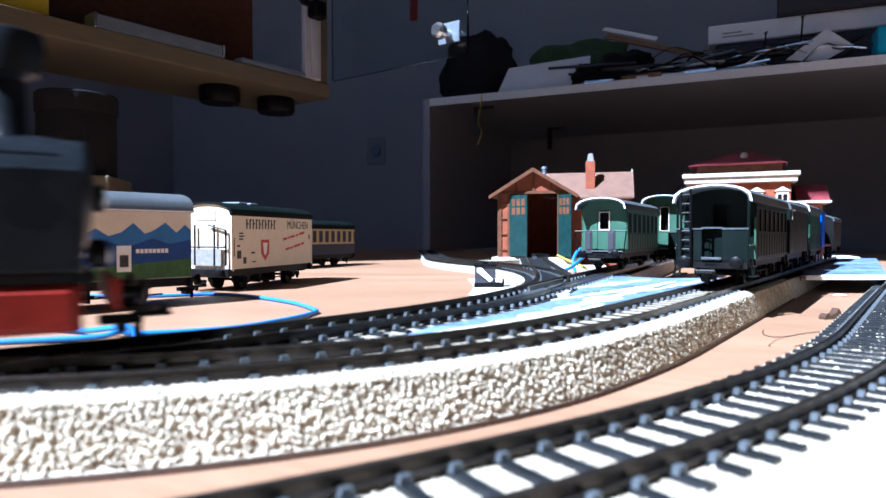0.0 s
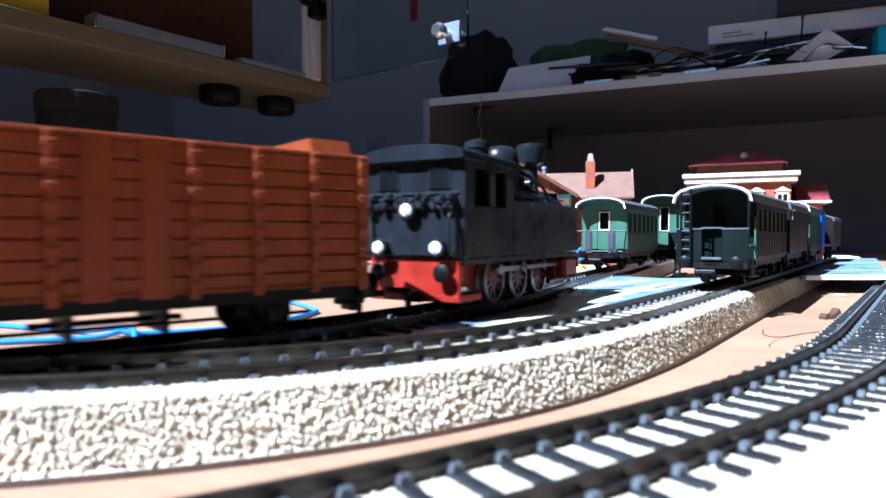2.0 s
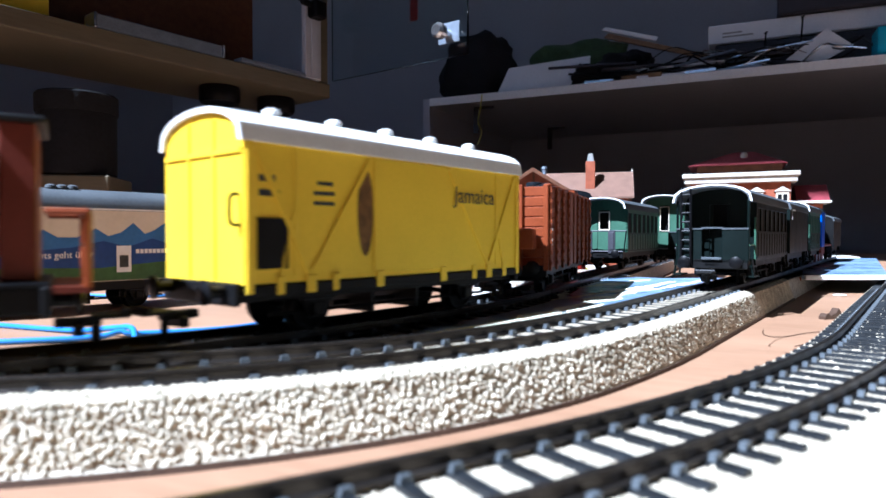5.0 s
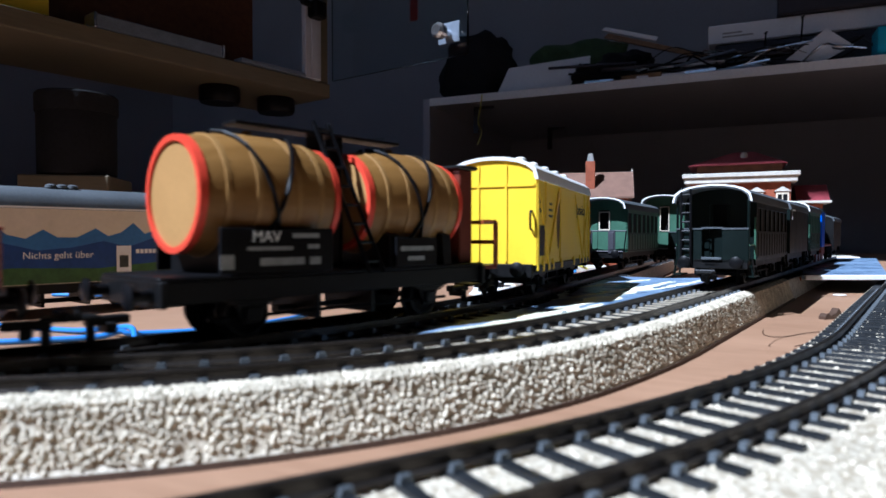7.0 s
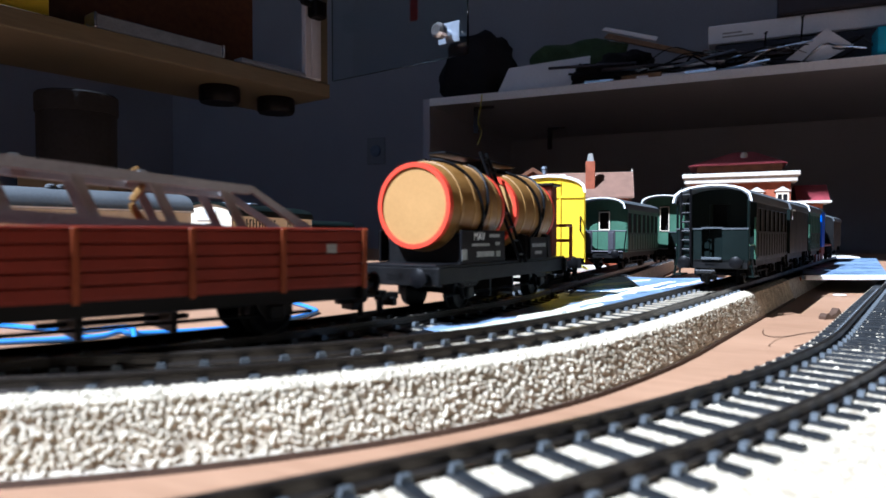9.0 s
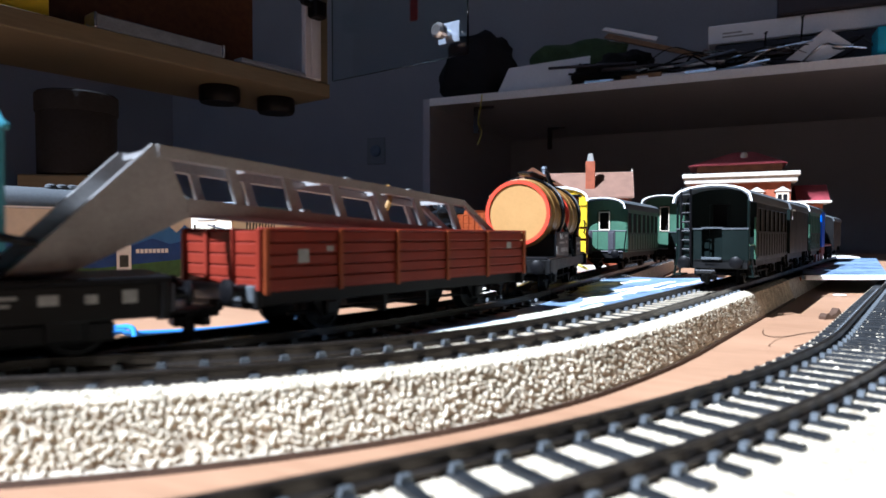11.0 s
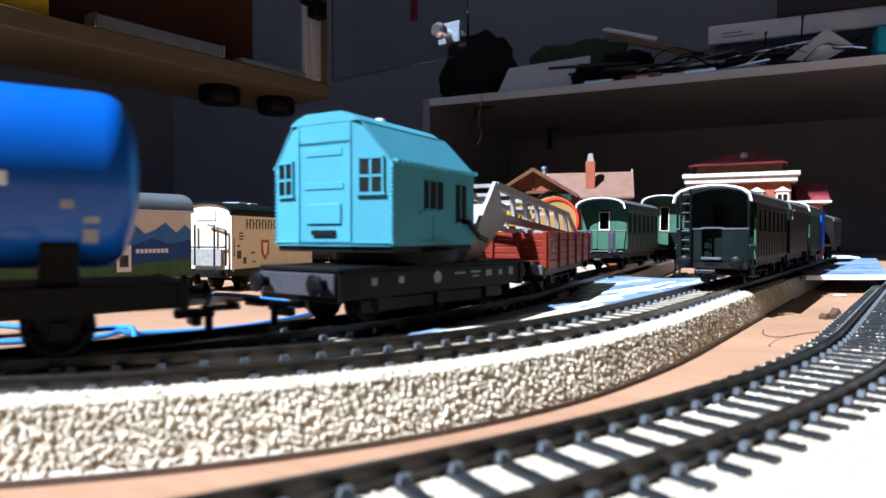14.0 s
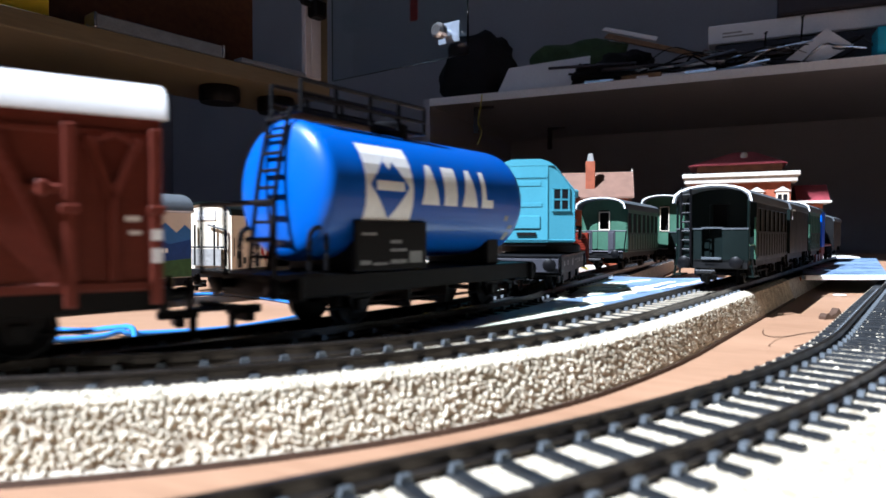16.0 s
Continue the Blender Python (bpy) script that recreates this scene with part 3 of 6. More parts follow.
def underframe(parent, half, axles, z0=8.0, z1=12.0, width=12.5, material=UNDERFRAME):
    """Side sills, end beams, axle guards with springs, brake gear, wheels."""
    for s in (-1, 1):
        part("sole_bar", boxes((-half, half, min(s * width, s * (width - 1.6)), max(s * width, s * (width - 1.6)), z0, z1), bevel=0.25), material, parent)
    part("centre_sill", boxes((-half, half, -3, 3, z0 + 0.6, z1 - 1.3), bevel=0.25), material, parent)
    part("frame_deck", boxes((-half + 1, half - 1, -width + 1.6, width - 1.6, z1 - 1.2, z1)), material, parent)
    for s in (-1, 1):
        part("end_beam", boxes((s * half - (1.6 if s > 0 else 0), s * half + (0 if s > 0 else 1.6), -14.6, 14.6, z0 - 0.4, z1 + 0.3), bevel=0.3), material, parent)
    for x in axles:
        wheelset(parent, x)
        for s in (-1, 1):
            bm = bmesh.new()
            prism(bm, [(x - 4.5, z0 + 0.2), (x - 1.9, 3.2), (x + 1.9, 3.2), (x + 4.5, z0 + 0.2)], s * 10.9 - 0.5, s * 10.9 + 0.5, "y")
            box(bm, x - 1.8, x + 1.8, s * 11.9 - 0.9, s * 11.9 + 0.9, 3.6, 7.0, 0.4)
            for k in range(3):
                box(bm, x - 6.5 + k * 1.3, x + 6.5 - k * 1.3, s * 11.7 - 0.7, s * 11.7 + 0.7, 8.2 - k * 0.6, 8.7 - k * 0.6)
            part("axle_guard", bm, material, parent)
    bm = boxes((-9, -7.8, -9.6, 9.6, 2.6, 8.5), (7.8, 9, -9.6, 9.6, 2.6, 8.5), (-14, 14, -1.2, 1.2, 4.2, 5.2))
    rod(bm, (-half + 12, -9.2, 4.6), (half - 12, -9.2, 4.6), 0.45, 6)
    part("brake_gear", bm, material, parent)
    for s in (-1, 1):
        buffers(parent, s * half, 10.6, s)
        coupler(parent, s * half, s)


def van(name, label, side_mat, roof_mat, half, group, roof_top=49.0, eave=41.6, floor=12.0, ribs=True, vents=(), frame_mat=UNDERFRAME, label_roof="", platform=False):
    root = thing(name, Matrix.Identity(4), label, "goods wagon", group)
    underframe(root, half + 1.5, (-half * 0.56, half * 0.56), 8.0, 12.0, material=frame_mat)
    w = 15.6
    outline = [(-w, floor), (w, floor)] + arch(w, eave, roof_top - 1.0)
    body = part("body", prism(bmesh.new(), outline, -half, half), side_mat, root)
    roof = [(w + 0.8, eave - 0.7)] + arch(w + 0.8, eave - 0.2, roof_top) + [(-w - 0.8, eave - 0.7)] + [(y, z) for y, z in reversed(arch(w - 0.3, eave - 0.7, roof_top - 1.2))]
    bm = prism(bmesh.new(), roof, -half - 1.0, half + 1.0)
    part("roof", bm, roof_mat, root, label_roof, smooth=35)
    for x in vents:
        for yy in (-6.0,):
            part("roof_vent", lathe(bmesh.new(), [(1.3, roof_top - 2.2), (1.4, roof_top - 0.4), (2.1, roof_top - 0.3), (2.0, roof_top + 0.7), (1.0, roof_top + 1.2)], 12, "z", (x, yy, 0)), roof_mat, root, smooth=40)
    return root, body


def ribs(parent, material, xs, z0, z1, w, wide=1.5, proud=0.7, name="post"):
    for x in xs:
        for s in (-1, 1):
            part(name, boxes((x - wide / 2, x + wide / 2, min(s * w, s * (w + proud)), max(s * w, s * (w + proud)), z0, z1), bevel=0.2), material, parent)


def brace(parent, material, a, b, w, wide=1.3, proud=0.55):
    """A slanting strut on both long sides from (x, z) to (x, z)."""
    d = Vector((b[0] - a[0], b[1] - a[1])).normalized()
    n = Vector((-d.y, d.x)) * wide / 2
    for s in (-1, 1):
        quad = [(a[0] + n.x, a[1] + n.y), (b[0] + n.x, b[1] + n.y), (b[0] - n.x, b[1] - n.y), (a[0] - n.x, a[1] - n.y)]
        part("brace", prism(bmesh.new(), quad, min(s * w, s * (w + proud)), max(s * w, s * (w + proud)), "y"), material, parent)


def prints(parent, rows, material, y, name="print_bar", thick=0.06):
    """Flat marks on the side at y: rows of x0, x1, z0, z1."""
    d = -thick if y < 0 else thick
    for x0, x1, z0, z1 in rows:
        part(name, boxes((x0, x1, min(y, y + d), max(y, y + d), z0, z1)), material, parent)


def tank_engine():
    root = thing("tank_locomotive", Matrix.Identity(4), "black steam tank locomotive with red frame and bell chimney", "locomotive", "goods train")
    part("side_tank", boxes((-20, 47, -16.4, 16.4, 15.5, 33.5), bevel=0.6), LOCO, root)
    part("cab_lower", boxes((-54, -20, -16.4, 16.4, 15.5, 30.5), bevel=0.4), LOCO, root)
    part("cab_back", boxes((-54, -52.8, -16.0, 16.0, 30.5, 43.5), bevel=0.3), LOCO, root)
    part("cab_front", boxes((-21.2, -20, -16, 16, 33, 43.5), bevel=0.3), LOCO, root)
    for s in (-1, 1):
        outline = [(-54, 30), (-48, 30), (-48, 41), (-38, 41), (-38, 30), (-34, 30), (-34, 41), (-26, 41), (-26, 30), (-20, 30), (-20, 43.5), (-54, 43.5)]
        part("cab_side", prism(bmesh.new(), outline, s * 16 - 0.5, s * 16 + 0.5, "y"), LOCO, root)
    part("coal_bunker", boxes((-55.5, -53, -14.5, 14.5, 16, 31.5), (-54.5, -52, -14.9, 14.9, 33, 34.2), bevel=0.5), LOCO, root)
    [part("cab_window", boxes((-54.3, -54.1, y, y + 7, 35, 41.5)), INTERIOR_SHADE, root) for y in (-12, 5)]
    for k in range(6):
        for s in (-1, 1):
            part("window_bar", rods(0.22, ((-54.6, s * 6 + s * k, 35), (-54.6, s * 6 + s * k, 41.5)), seg=5), LOCO, root)
    roof = [(17.4, 43)] + arch(17.4, 43.5, 47.5) + [(-17.4, 43)]
    part("cab_roof", prism(bmesh.new(), roof, -56.5, -17.5), LOCO, root, smooth=35)
    part("roof_hatch", boxes((-42, -32, -6, 6, 46.5, 49.0), bevel=0.6), LOCO, root)
    part("boiler", lathe(bmesh.new(), [(10.0, -20), (10.3, 30), (10.8, 30.5), (10.8, 47.5), (9.5, 48.5), (3, 49.5)], 28, "x", (0, 0, 29.5)), LOCO, root, smooth=30)
    part("steam_dome", lathe(bmesh.new(), [(8.0, 37), (7.0, 40), (6.8, 50), (6.2, 52.6), (4.2, 54.2), (0.8, 54.8)], 24, "z", (6, 0, 0)), LOCO, root, smooth=40)
    part("sand_dome", lathe(bmesh.new(), [(4.4, 38), (3.8, 41), (3.7, 44), (2.8, 45.8), (0.5, 46.4)], 18, "z", (20, 0, 0)), LOCO, root, smooth=40)
    part("safety_valve", lathe(bmesh.new(), [(4.6, 38), (4.2, 41), (4.1, 51), (4.5, 51.4), (4.3, 53.6), (1.2, 54.6)], 18, "z", (-13, 0, 0)), LOCO, root, smooth=40)
    part("generator", lathe(bmesh.new(), [(1.6, -4), (2.4, -3.6), (2.6, 3.6), (1.6, 4)], 14, "y", (28, 0, 42)), LOCO, root, smooth=40)
    part("valve_pipe", tube(bmesh.new(), bow([(13, -4, 46), (16, -9, 43), (24, -10, 40), (32, -9, 36)]), 0.7, 7), LOCO, root, smooth=50)
    rough = random.Random(5)
    coal = bmesh.new()
    for k in range(70):
        bmesh.ops.create_icosphere(coal, subdivisions=1, radius=rough.uniform(0.8, 1.7), matrix=Matrix.Translation((rough.uniform(-57.5, -54.6), rough.uniform(-13.5, 13.5), rough.uniform(29.6, 33.0))))
    part("coal", coal, LOCO, root, "heaped black coal")
    for s in (-1, 1):
        part("grab_rail", tube(bmesh.new(), bow([(-56, s * 13.8, 17), (-58, s * 13.8, 18), (-58, s * 13.8, 27), (-56, s * 13.8, 28)]), 0.5, 6), LOCO, root)
    part("chimney", lathe(bmesh.new(), [(4.6, 38), (3.0, 41), (2.8, 50), (5.2, 51.2), (6.0, 56.5), (5.6, 58.4), (4.2, 59), (3.4, 58.2), (3.2, 55)], 22, "z", (36, 0, 0)), LOCO, root, "bell-mouthed chimney", smooth=40)
    part("bell", lathe(bmesh.new(), [(2.6, 38), (2.4, 41.5), (1.4, 43.2), (0.4, 43.6)], 14, "z", (26, 3, 0)), LOCO, root, smooth=40)
    part("handrail", rods(0.4, ((-18, -11, 36), (44, -11, 36)), ((-18, 11, 36), (44, 11, 36))), LOCO, root)
    part("running_board", boxes((-53, 49, -15.4, 15.4, 13.6, 15.5), bevel=0.3), LOCO, root)
    frame = boxes((-50, 46, -6.5, 6.5, 6, 13.5), (30, 47, -12.5, 12.5, 5, 13.4), bevel=0.3)
    part("main_frame", frame, RED, root)
    part("rear_step", boxes((-54, -40, -14.8, 14.8, 3.2, 5.4), (-54, -52.5, -14.8, 14.8, 5, 15.5), bevel=0.3), RED, root)
    for s in (-1, 1):
        part("end_beam", boxes((s * 52 - 0.8, s * 52 + 0.8, -15, 15, 9, 14.5), bevel=0.3), RED, root)
        buffers(root, s * 52.5, 11.5, s)
        coupler(root, s * 50, s)
        part("cylinder", boxes((31, 46, min(s * 12, s * 16.5), max(s * 12, s * 16.5), 5.5, 13.5), bevel=1.2), RED, root)
    for s in (-9.5, 0, 9.5):
        z = 18.5 if s else 29.0
        for x, d in ((-55.6, -1), (48.5, 1)):
            lamp = part("head_lamp", lathe(bmesh.new(), [(2.4, 0), (2.7, d * 2.4), (2.4, d * 2.7)], 16, "x", (x, s, z)), LOCO, root, smooth=40)
            part("lens", lathe(bmesh.new(), [(2.1, d * 2.4), (1.6, d * 3.0), (0.3, d * 3.3)], 14, "x", (x, s, z)), LENS, lamp, "bright round lens", smooth=50)
    wheels = []
    for x in (-20, 0, 20):
        ob = part("driving_wheel", rods(1.0, ((0, -9.5, 0), (0, 9.5, 0)), seg=10), RED, root, "spoked driving wheels with steel tyres")
        ob.location = (x * MM, 0, 7.7 * MM)
        for s in (-1, 1):
            star = []
            for k in range(10):
                a = 2 * math.pi * k / 10
                for da, rr in ((-0.09, 6.7), (0.09, 6.7), (0.314, 2.2)):
                    star.append((rr * math.cos(a + da), rr * math.sin(a + da)))
            part("spokes", prism(bmesh.new(), star, min(s * 8.2, s * 9.4), max(s * 8.2, s * 9.4), "y"), RED, ob)
            part("tyre", lathe(bmesh.new(), [(6.4, s * 7.0), (8.4, s * 7.0), (8.4, s * 7.5), (7.75, s * 7.7), (7.75, s * 9.7), (7.0, s * 10.05), (6.4, s * 10.05)], 28, "y", open_ring=True), TYRE, ob, "bright steel tyre", smooth=35)
            part("crank_pin", rods(1.0, ((3.4, s * 9.0, 0), (3.4, s * 11.8, 0)), seg=10), ROD, ob)
        wheels.append(ob)
        TURNERS.append((ob, 7.7, x))
    coupling = bmesh.new()
    for s in (-1, 1):
        box(coupling, -22, 22, s * 11.6 - 0.4, s * 11.6 + 0.4, -0.9, 0.9, 0.2)
        for x in (-20, 0, 20):
            rod(coupling, (x, s * 11.0, 0), (x, s * 12.4, 0), 1.7, 12)
        box(coupling, 0, 36, s * 13 - 0.4, s * 13 + 0.4, -0.7, 0.7, 0.2)
    side_rod = part("coupling_rod", coupling, ROD, root, "bright steel rods")
    RODS.append((side_rod, 3.4, 7.7))
    return root


RODS = []


def gondola():
    root = thing("open_wagon", Matrix.Identity(4), "red-brown high-sided open wagon with ribbed plank sides", "goods wagon", "goods train")
    underframe(root, 52, (-30, 30), 7.5, 11.0)
    half, w, z0, z1 = 51.0, 15.2, 10.5, 39.5
    part("floor_board", boxes((-half, half, -w, w, z0, z0 + 1.2)), ORANGE, root)
    for s in (-1, 1):
        for k in range(8):
            a = z0 + k * (z1 - z0) / 8
            part("plank", boxes((-half, half, min(s * w, s * (w - 1.2)), max(s * w, s * (w - 1.2)), a + 0.12, a + (z1 - z0) / 8 - 0.12), bevel=0.25), ORANGE, root)
            part("end_plank", boxes((min(s * half, s * (half - 1.2)), max(s * half, s * (half - 1.2)), -w + 1.3, w - 1.3, a + 0.12, a + (z1 - z0) / 8 - 0.12), bevel=0.25), ORANGE, root)
        part("top_rail", boxes((-half - 0.4, half + 0.4, min(s * (w + 0.5), s * (w - 1.5)), max(s * (w + 0.5), s * (w - 1.5)), z1, z1 + 0.8), bevel=0.2), ORANGE, root)
        for y in (-w + 0.9, -5.0, 5.0, w - 0.9):
            part("end_post", boxes((min(s * half, s * (half + 1.2)), max(s * half, s * (half + 1.2)), y - 0.9, y + 0.9, z0 - 1, z1 + 0.6), bevel=0.25), ORANGE, root)
    for x in (-half + 1, -38, -25, -12, 12, 25, 38, half - 1):
        for s in (-1, 1):
            bm = boxes((x - 0.95, x + 0.95, min(s * w, s * (w + 0.9)), max(s * w, s * (w + 0.9)), z0 - 1, z1 + 0.6), bevel=0.2)
            for k in range(8):
                z = z0 + (k + 0.5) * (z1 - z0) / 8
                box(bm, x - 1.1, x + 1.1, min(s * w, s * (w + 1.25)), max(s * w, s * (w + 1.25)), z - 0.7, z + 0.7, 0.2)
            part("post", bm, ORANGE, root)
    ribs(root, ORANGE, (-5, 5), z0 - 0.5, z1 + 0.4, w, 5.5, 0.5, "door")
    part("liner", boxes((-half + 1.25, half - 1.25, -w + 1.25, -w + 1.4, z0 + 1, z1), (-half + 1.25, half - 1.25, w - 1.4, w - 1.25, z0 + 1, z1)), ORANGE, root)
    wedge = [(-11, z1), (11, z1), (9.5, z1 + 4.6), (-9.5, z1 + 4.6)]
    part("brake_platform", prism(bmesh.new(), wedge, half - 11, half - 1), ORANGE, root, "raised planked hood at the end")
    part("end_box", boxes((-half - 5, -half - 1.2, -11, 9, 17, 24.5), bevel=0.6), ORANGE, root)
    prints(root, [(-half + 0.2, -half + 1.7, 22.5, 24.6), (-half + 0.2, -half + 1.7, 18.6, 20.7)], WHITE, -w - 1.1, "corner_mark")
    prints(root, [(-46, -42, 30.4, 31.3), (-46, -42.5, 26.6, 27.4), (-33, -30, 15, 15.8)], GREY_PRINT, -w)
    return root


def banana_van():
    root, body = van("refrigerator_van", "bright yellow van with white curved roof and dark print", YELLOW, ROOF_WHITE, 49.5, "goods train", vents=(-36, -18, 0, 18, 36), label_roof="white curved roof")
    w = 15.6
    for x in (-49, 49):
        ribs(root, YELLOW, (x * 0.985,), 10.0, 41, w, 1.8, 0.6)
    ribs(root, YELLOW, (-33, -12, 12, 33), 9.6, 13.5, w, 2.6, 0.8, "sill_bracket")
    ribs(root, YELLOW, (-26, 26, -41, 41), 9.6, 13.5, w, 2.0, 0.7, "sill_bracket")
    ribs(root, YELLOW, (-37, 37), 13, 41, w, 1.1, 0.4)
    for s in (-1, 1):
        brace(root, YELLOW, (s * 33, 13), (s * 15, 40), w)
        brace(root, YELLOW, (s * 33, 13), (s * 47, 40), w)
        brace(root, YELLOW, (s * 41, 13), (s * 37, 28), w, 1.0, 0.4)
    for s in (-1, 1):
        part("sliding_door", boxes((-14, 14, min(s * w, s * (w + 0.45)), max(s * w, s * (w + 0.45)), 13, 40.5), bevel=0.2), YELLOW, root)
    part("side_sill", boxes((-49, 49, -w - 0.5, w + 0.5, 9.6, 11.8), bevel=0.3), UNDERFRAME, root)
    lettering("Jamaica", 6.4, PRINT, root, pose(26 * MM, (-w - 0.62) * MM, 33 * MM, 90, 0, 0))
    lettering("Jamaica", 6.4, PRINT, root, pose(-26 * MM, (w + 0.62) * MM, 33 * MM, 90, 0, 180))
    oval = [(-16.5 + 2.5 * math.cos(a * math.pi / 12), 27.5 + 10.5 * math.sin(a * math.pi / 12)) for a in range(24)]
    part("printed_oval", prism(bmesh.new(), oval, -w - 0.1, -w + 0.0, "y"), OVAL, root, "plain dark brown printed oval")
    prints(root, [(-31, -26.5, 33, 33.9), (-32, -26, 30.8, 31.7), (-32, -26, 28.6, 29.5), (-46, -42, 33, 34.4), (-46, -41, 30, 31.4)], PRINT, -w, "print_bar")
    prints(root, [(-46.5, -39, 15, 25.5)], UNDERFRAME, -w, "notice_board", 0.4)
    for s in (-1, 1):
        part("handle", tube(bmesh.new(), bow([(s * 49.6, -14, 24), (s * 51.5, -14, 24.6), (s * 51.5, -14, 29.6), (s * 49.6, -14, 30.2)]), 0.4, 6), BLACK, root)
        part("end_rib", boxes((min(s * 49.5, s * 50), max(s * 49.5, s * 50), -15, 15, 38.6, 39.6), (min(s * 49.5, s * 50), max(s * 49.5, s * 50), -5.4, -4.6, 13, 46), (min(s * 49.5, s * 50), max(s * 49.5, s * 50), 4.6, 5.4, 13, 46)), YELLOW, root)
    return root


def barrel(parent, x, zc=30.6, half=16.8, r0=12.2, r1=14.2):
    prof = [(r0 + (r1 - r0) * (1 - (k / 8) ** 2), half * k / 8) for k in range(-8, 9)]
    tun = part("barrel", lathe(bmesh.new(), [(r0 - 0.8, -half + 0.4)] + prof + [(r0 - 0.8, half - 0.4)], 36, "x", (x, 0, zc)), BARREL, parent, "wooden stave barrel", smooth=25)
    for s in (-1, 1):
        part("barrel_head", lathe(bmesh.new(), [(0.4, s * (half + 0.12)), (r0 - 0.9, s * (half + 0.1)), (r0 - 0.8, s * (half - 0.3)), (0.4, s * (half - 0.35))], 36, "x", (x, 0, zc)), BARREL_END, tun, "flat pale wooden head")
        part("rim", lathe(bmesh.new(), [(r0 - 1.0, s * (half - 0.6)), (r0 - 1.0, s * (half + 0.7)), (r0 + 0.35, s * (half + 0.7)), (r0 + 0.5, s * (half - 1.0))], 36, "x", (x, 0, zc), True), RING, tun, "bright red rim", smooth=40)
        for k in (5, 11.5):
            rr = r0 + (r1 - r0) * (1 - (k / half) ** 2) + 0.18
            part("hoop", lathe(bmesh.new(), [(rr - 0.3, s * k - 0.7), (rr, s * k - 0.6), (rr, s * k + 0.6), (rr - 0.3, s * k + 0.7)], 36, "x", (x, 0, zc), True), HOOP, tun, smooth=40)
    for s in (-1, 1):
        for a, b in ((-9, 4), (9, -6)):
            pts = []
            for k in range(13):
                th = math.pi * (0.5 - s * (0.02 + 0.9 * k / 12))
                xx = a + (b - a) * k / 12
                rr = r0 + (r1 - r0) * (1 - (xx / half) ** 2) + 0.55
                pts.append((x + xx, rr * math.cos(th) , zc + rr * math.sin(th)))
            part("strap", tube(bmesh.new(), pts, 0.5, 5), BLACK, tun, "black tie strap")
    part("bung", lathe(bmesh.new(), [(1.2, zc + r1 - 0.4), (1.1, zc + r1 + 0.9), (0.3, zc + r1 + 1.0)], 10, "z", (x, 0, 0)), BARREL, tun)


def barrel_wagon():
    root = thing("barrel_wagon", Matrix.Identity(4), "black flat wagon carrying two wooden wine barrels with red rims", "goods wagon", "goods train")
    underframe(root, 48, (-27, 27), 8.5, 13.0, 13.2)
    part("deck", boxes((-48, 48, -13.6, 13.6, 13.0, 14.0), bevel=0.3), BLACK, root)
    for x in (-21.5, 22.5):
        barrel(root, x)
        for d in (-10, 10):
            saddle = [(-13.5, 14.0), (13.5, 14.0), (13.0, 22.0)] + [(12.5 * math.sin(a), 30.6 - 12.4 * math.cos(a)) for a in (0.9, 0.6, 0.3, 0, -0.3, -0.6, -0.9)] + [(-13.0, 22.0)]
            part("saddle", prism(bmesh.new(), saddle, x + d - 1.6, x + d + 1.6), UNDERFRAME, root)
    for s in (-1, 1):
        part("name_board", boxes((-36, -8, s * 14.2 - 0.4, s * 14.2 + 0.4, 14, 23.5), (12, 27, s * 14.2 - 0.4, s * 14.2 + 0.4, 14, 21.5), bevel=0.2), BLACK, root)
    prints(root, [(-30, -19, 18.8, 19.6), (-27, -16, 15.6, 17.2), (-19, -12, 21.4, 22.4), (-15, -12, 19, 20), (-36, -33, 15, 18), (-14.5, -11.6, 15.5, 17.2), (13.5, 25.5, 18, 19.2), (16, 22, 15.5, 16.6)], GREY_PRINT, -14.6)
    lettering("MAV", 3.4, WHITE, root, pose(-25.5 * MM, -14.7 * MM, 21.6 * MM, 90, 0, 0))
    lad = bmesh.new()
    for xx in (-4.2, 0.2):
        rod(lad, (xx + 7, -15, 13), (xx - 2, -4.5, 49.5), 0.6, 6)
    for k in range(8):
        f = (k + 0.6) / 8
        rod(lad, (2.8 - 9 * f, -15 + 10.5 * f, 13 + 36.5 * f), (7.2 - 9 * f, -15 + 10.5 * f, 13 + 36.5 * f), 0.45, 6)
    part("ladder", lad, BLACK, root, "black ladder between the barrels")
    part("catwalk", boxes((-26, 24, -3.2, 3.2, 46.8, 47.6), (-3, -1.8, -3, 3, 14, 46.8), (3, 4.2, -3, 3, 14, 46.8), bevel=0.2), BLACK, root)
    part("brake_cabin", boxes((40.5, 46, -11, 11, 14, 41), bevel=0.3), BROWN, root, "narrow brown brakeman's cabin")
    part("cabin_roof", boxes((39, 47.5, -12.2, 12.2, 41, 42.2), bevel=0.4), UNDERFRAME, root)
    part("cabin_window", boxes((40.2, 40.4, -9, -4, 33, 38.5)), CREAM, root)
    part("end_railing", rods(0.7, ((53.4, -14, 13), (53.4, -14, 26)), ((53.4, 14, 13), (53.4, 14, 26)), ((53.4, -14, 26), (53.4, 14, 26)), ((53.4, -14, 20), (53.4, 14, 20)), ((47, -14, 26), (53.4, -14, 26)), ((47, 14, 26), (53.4, 14, 26))), ORANGE, root, "orange-brown end railing")
    part("end_platform", boxes((47.5, 54, -14, 14, 12, 13.2)), BROWN, root)
    return root


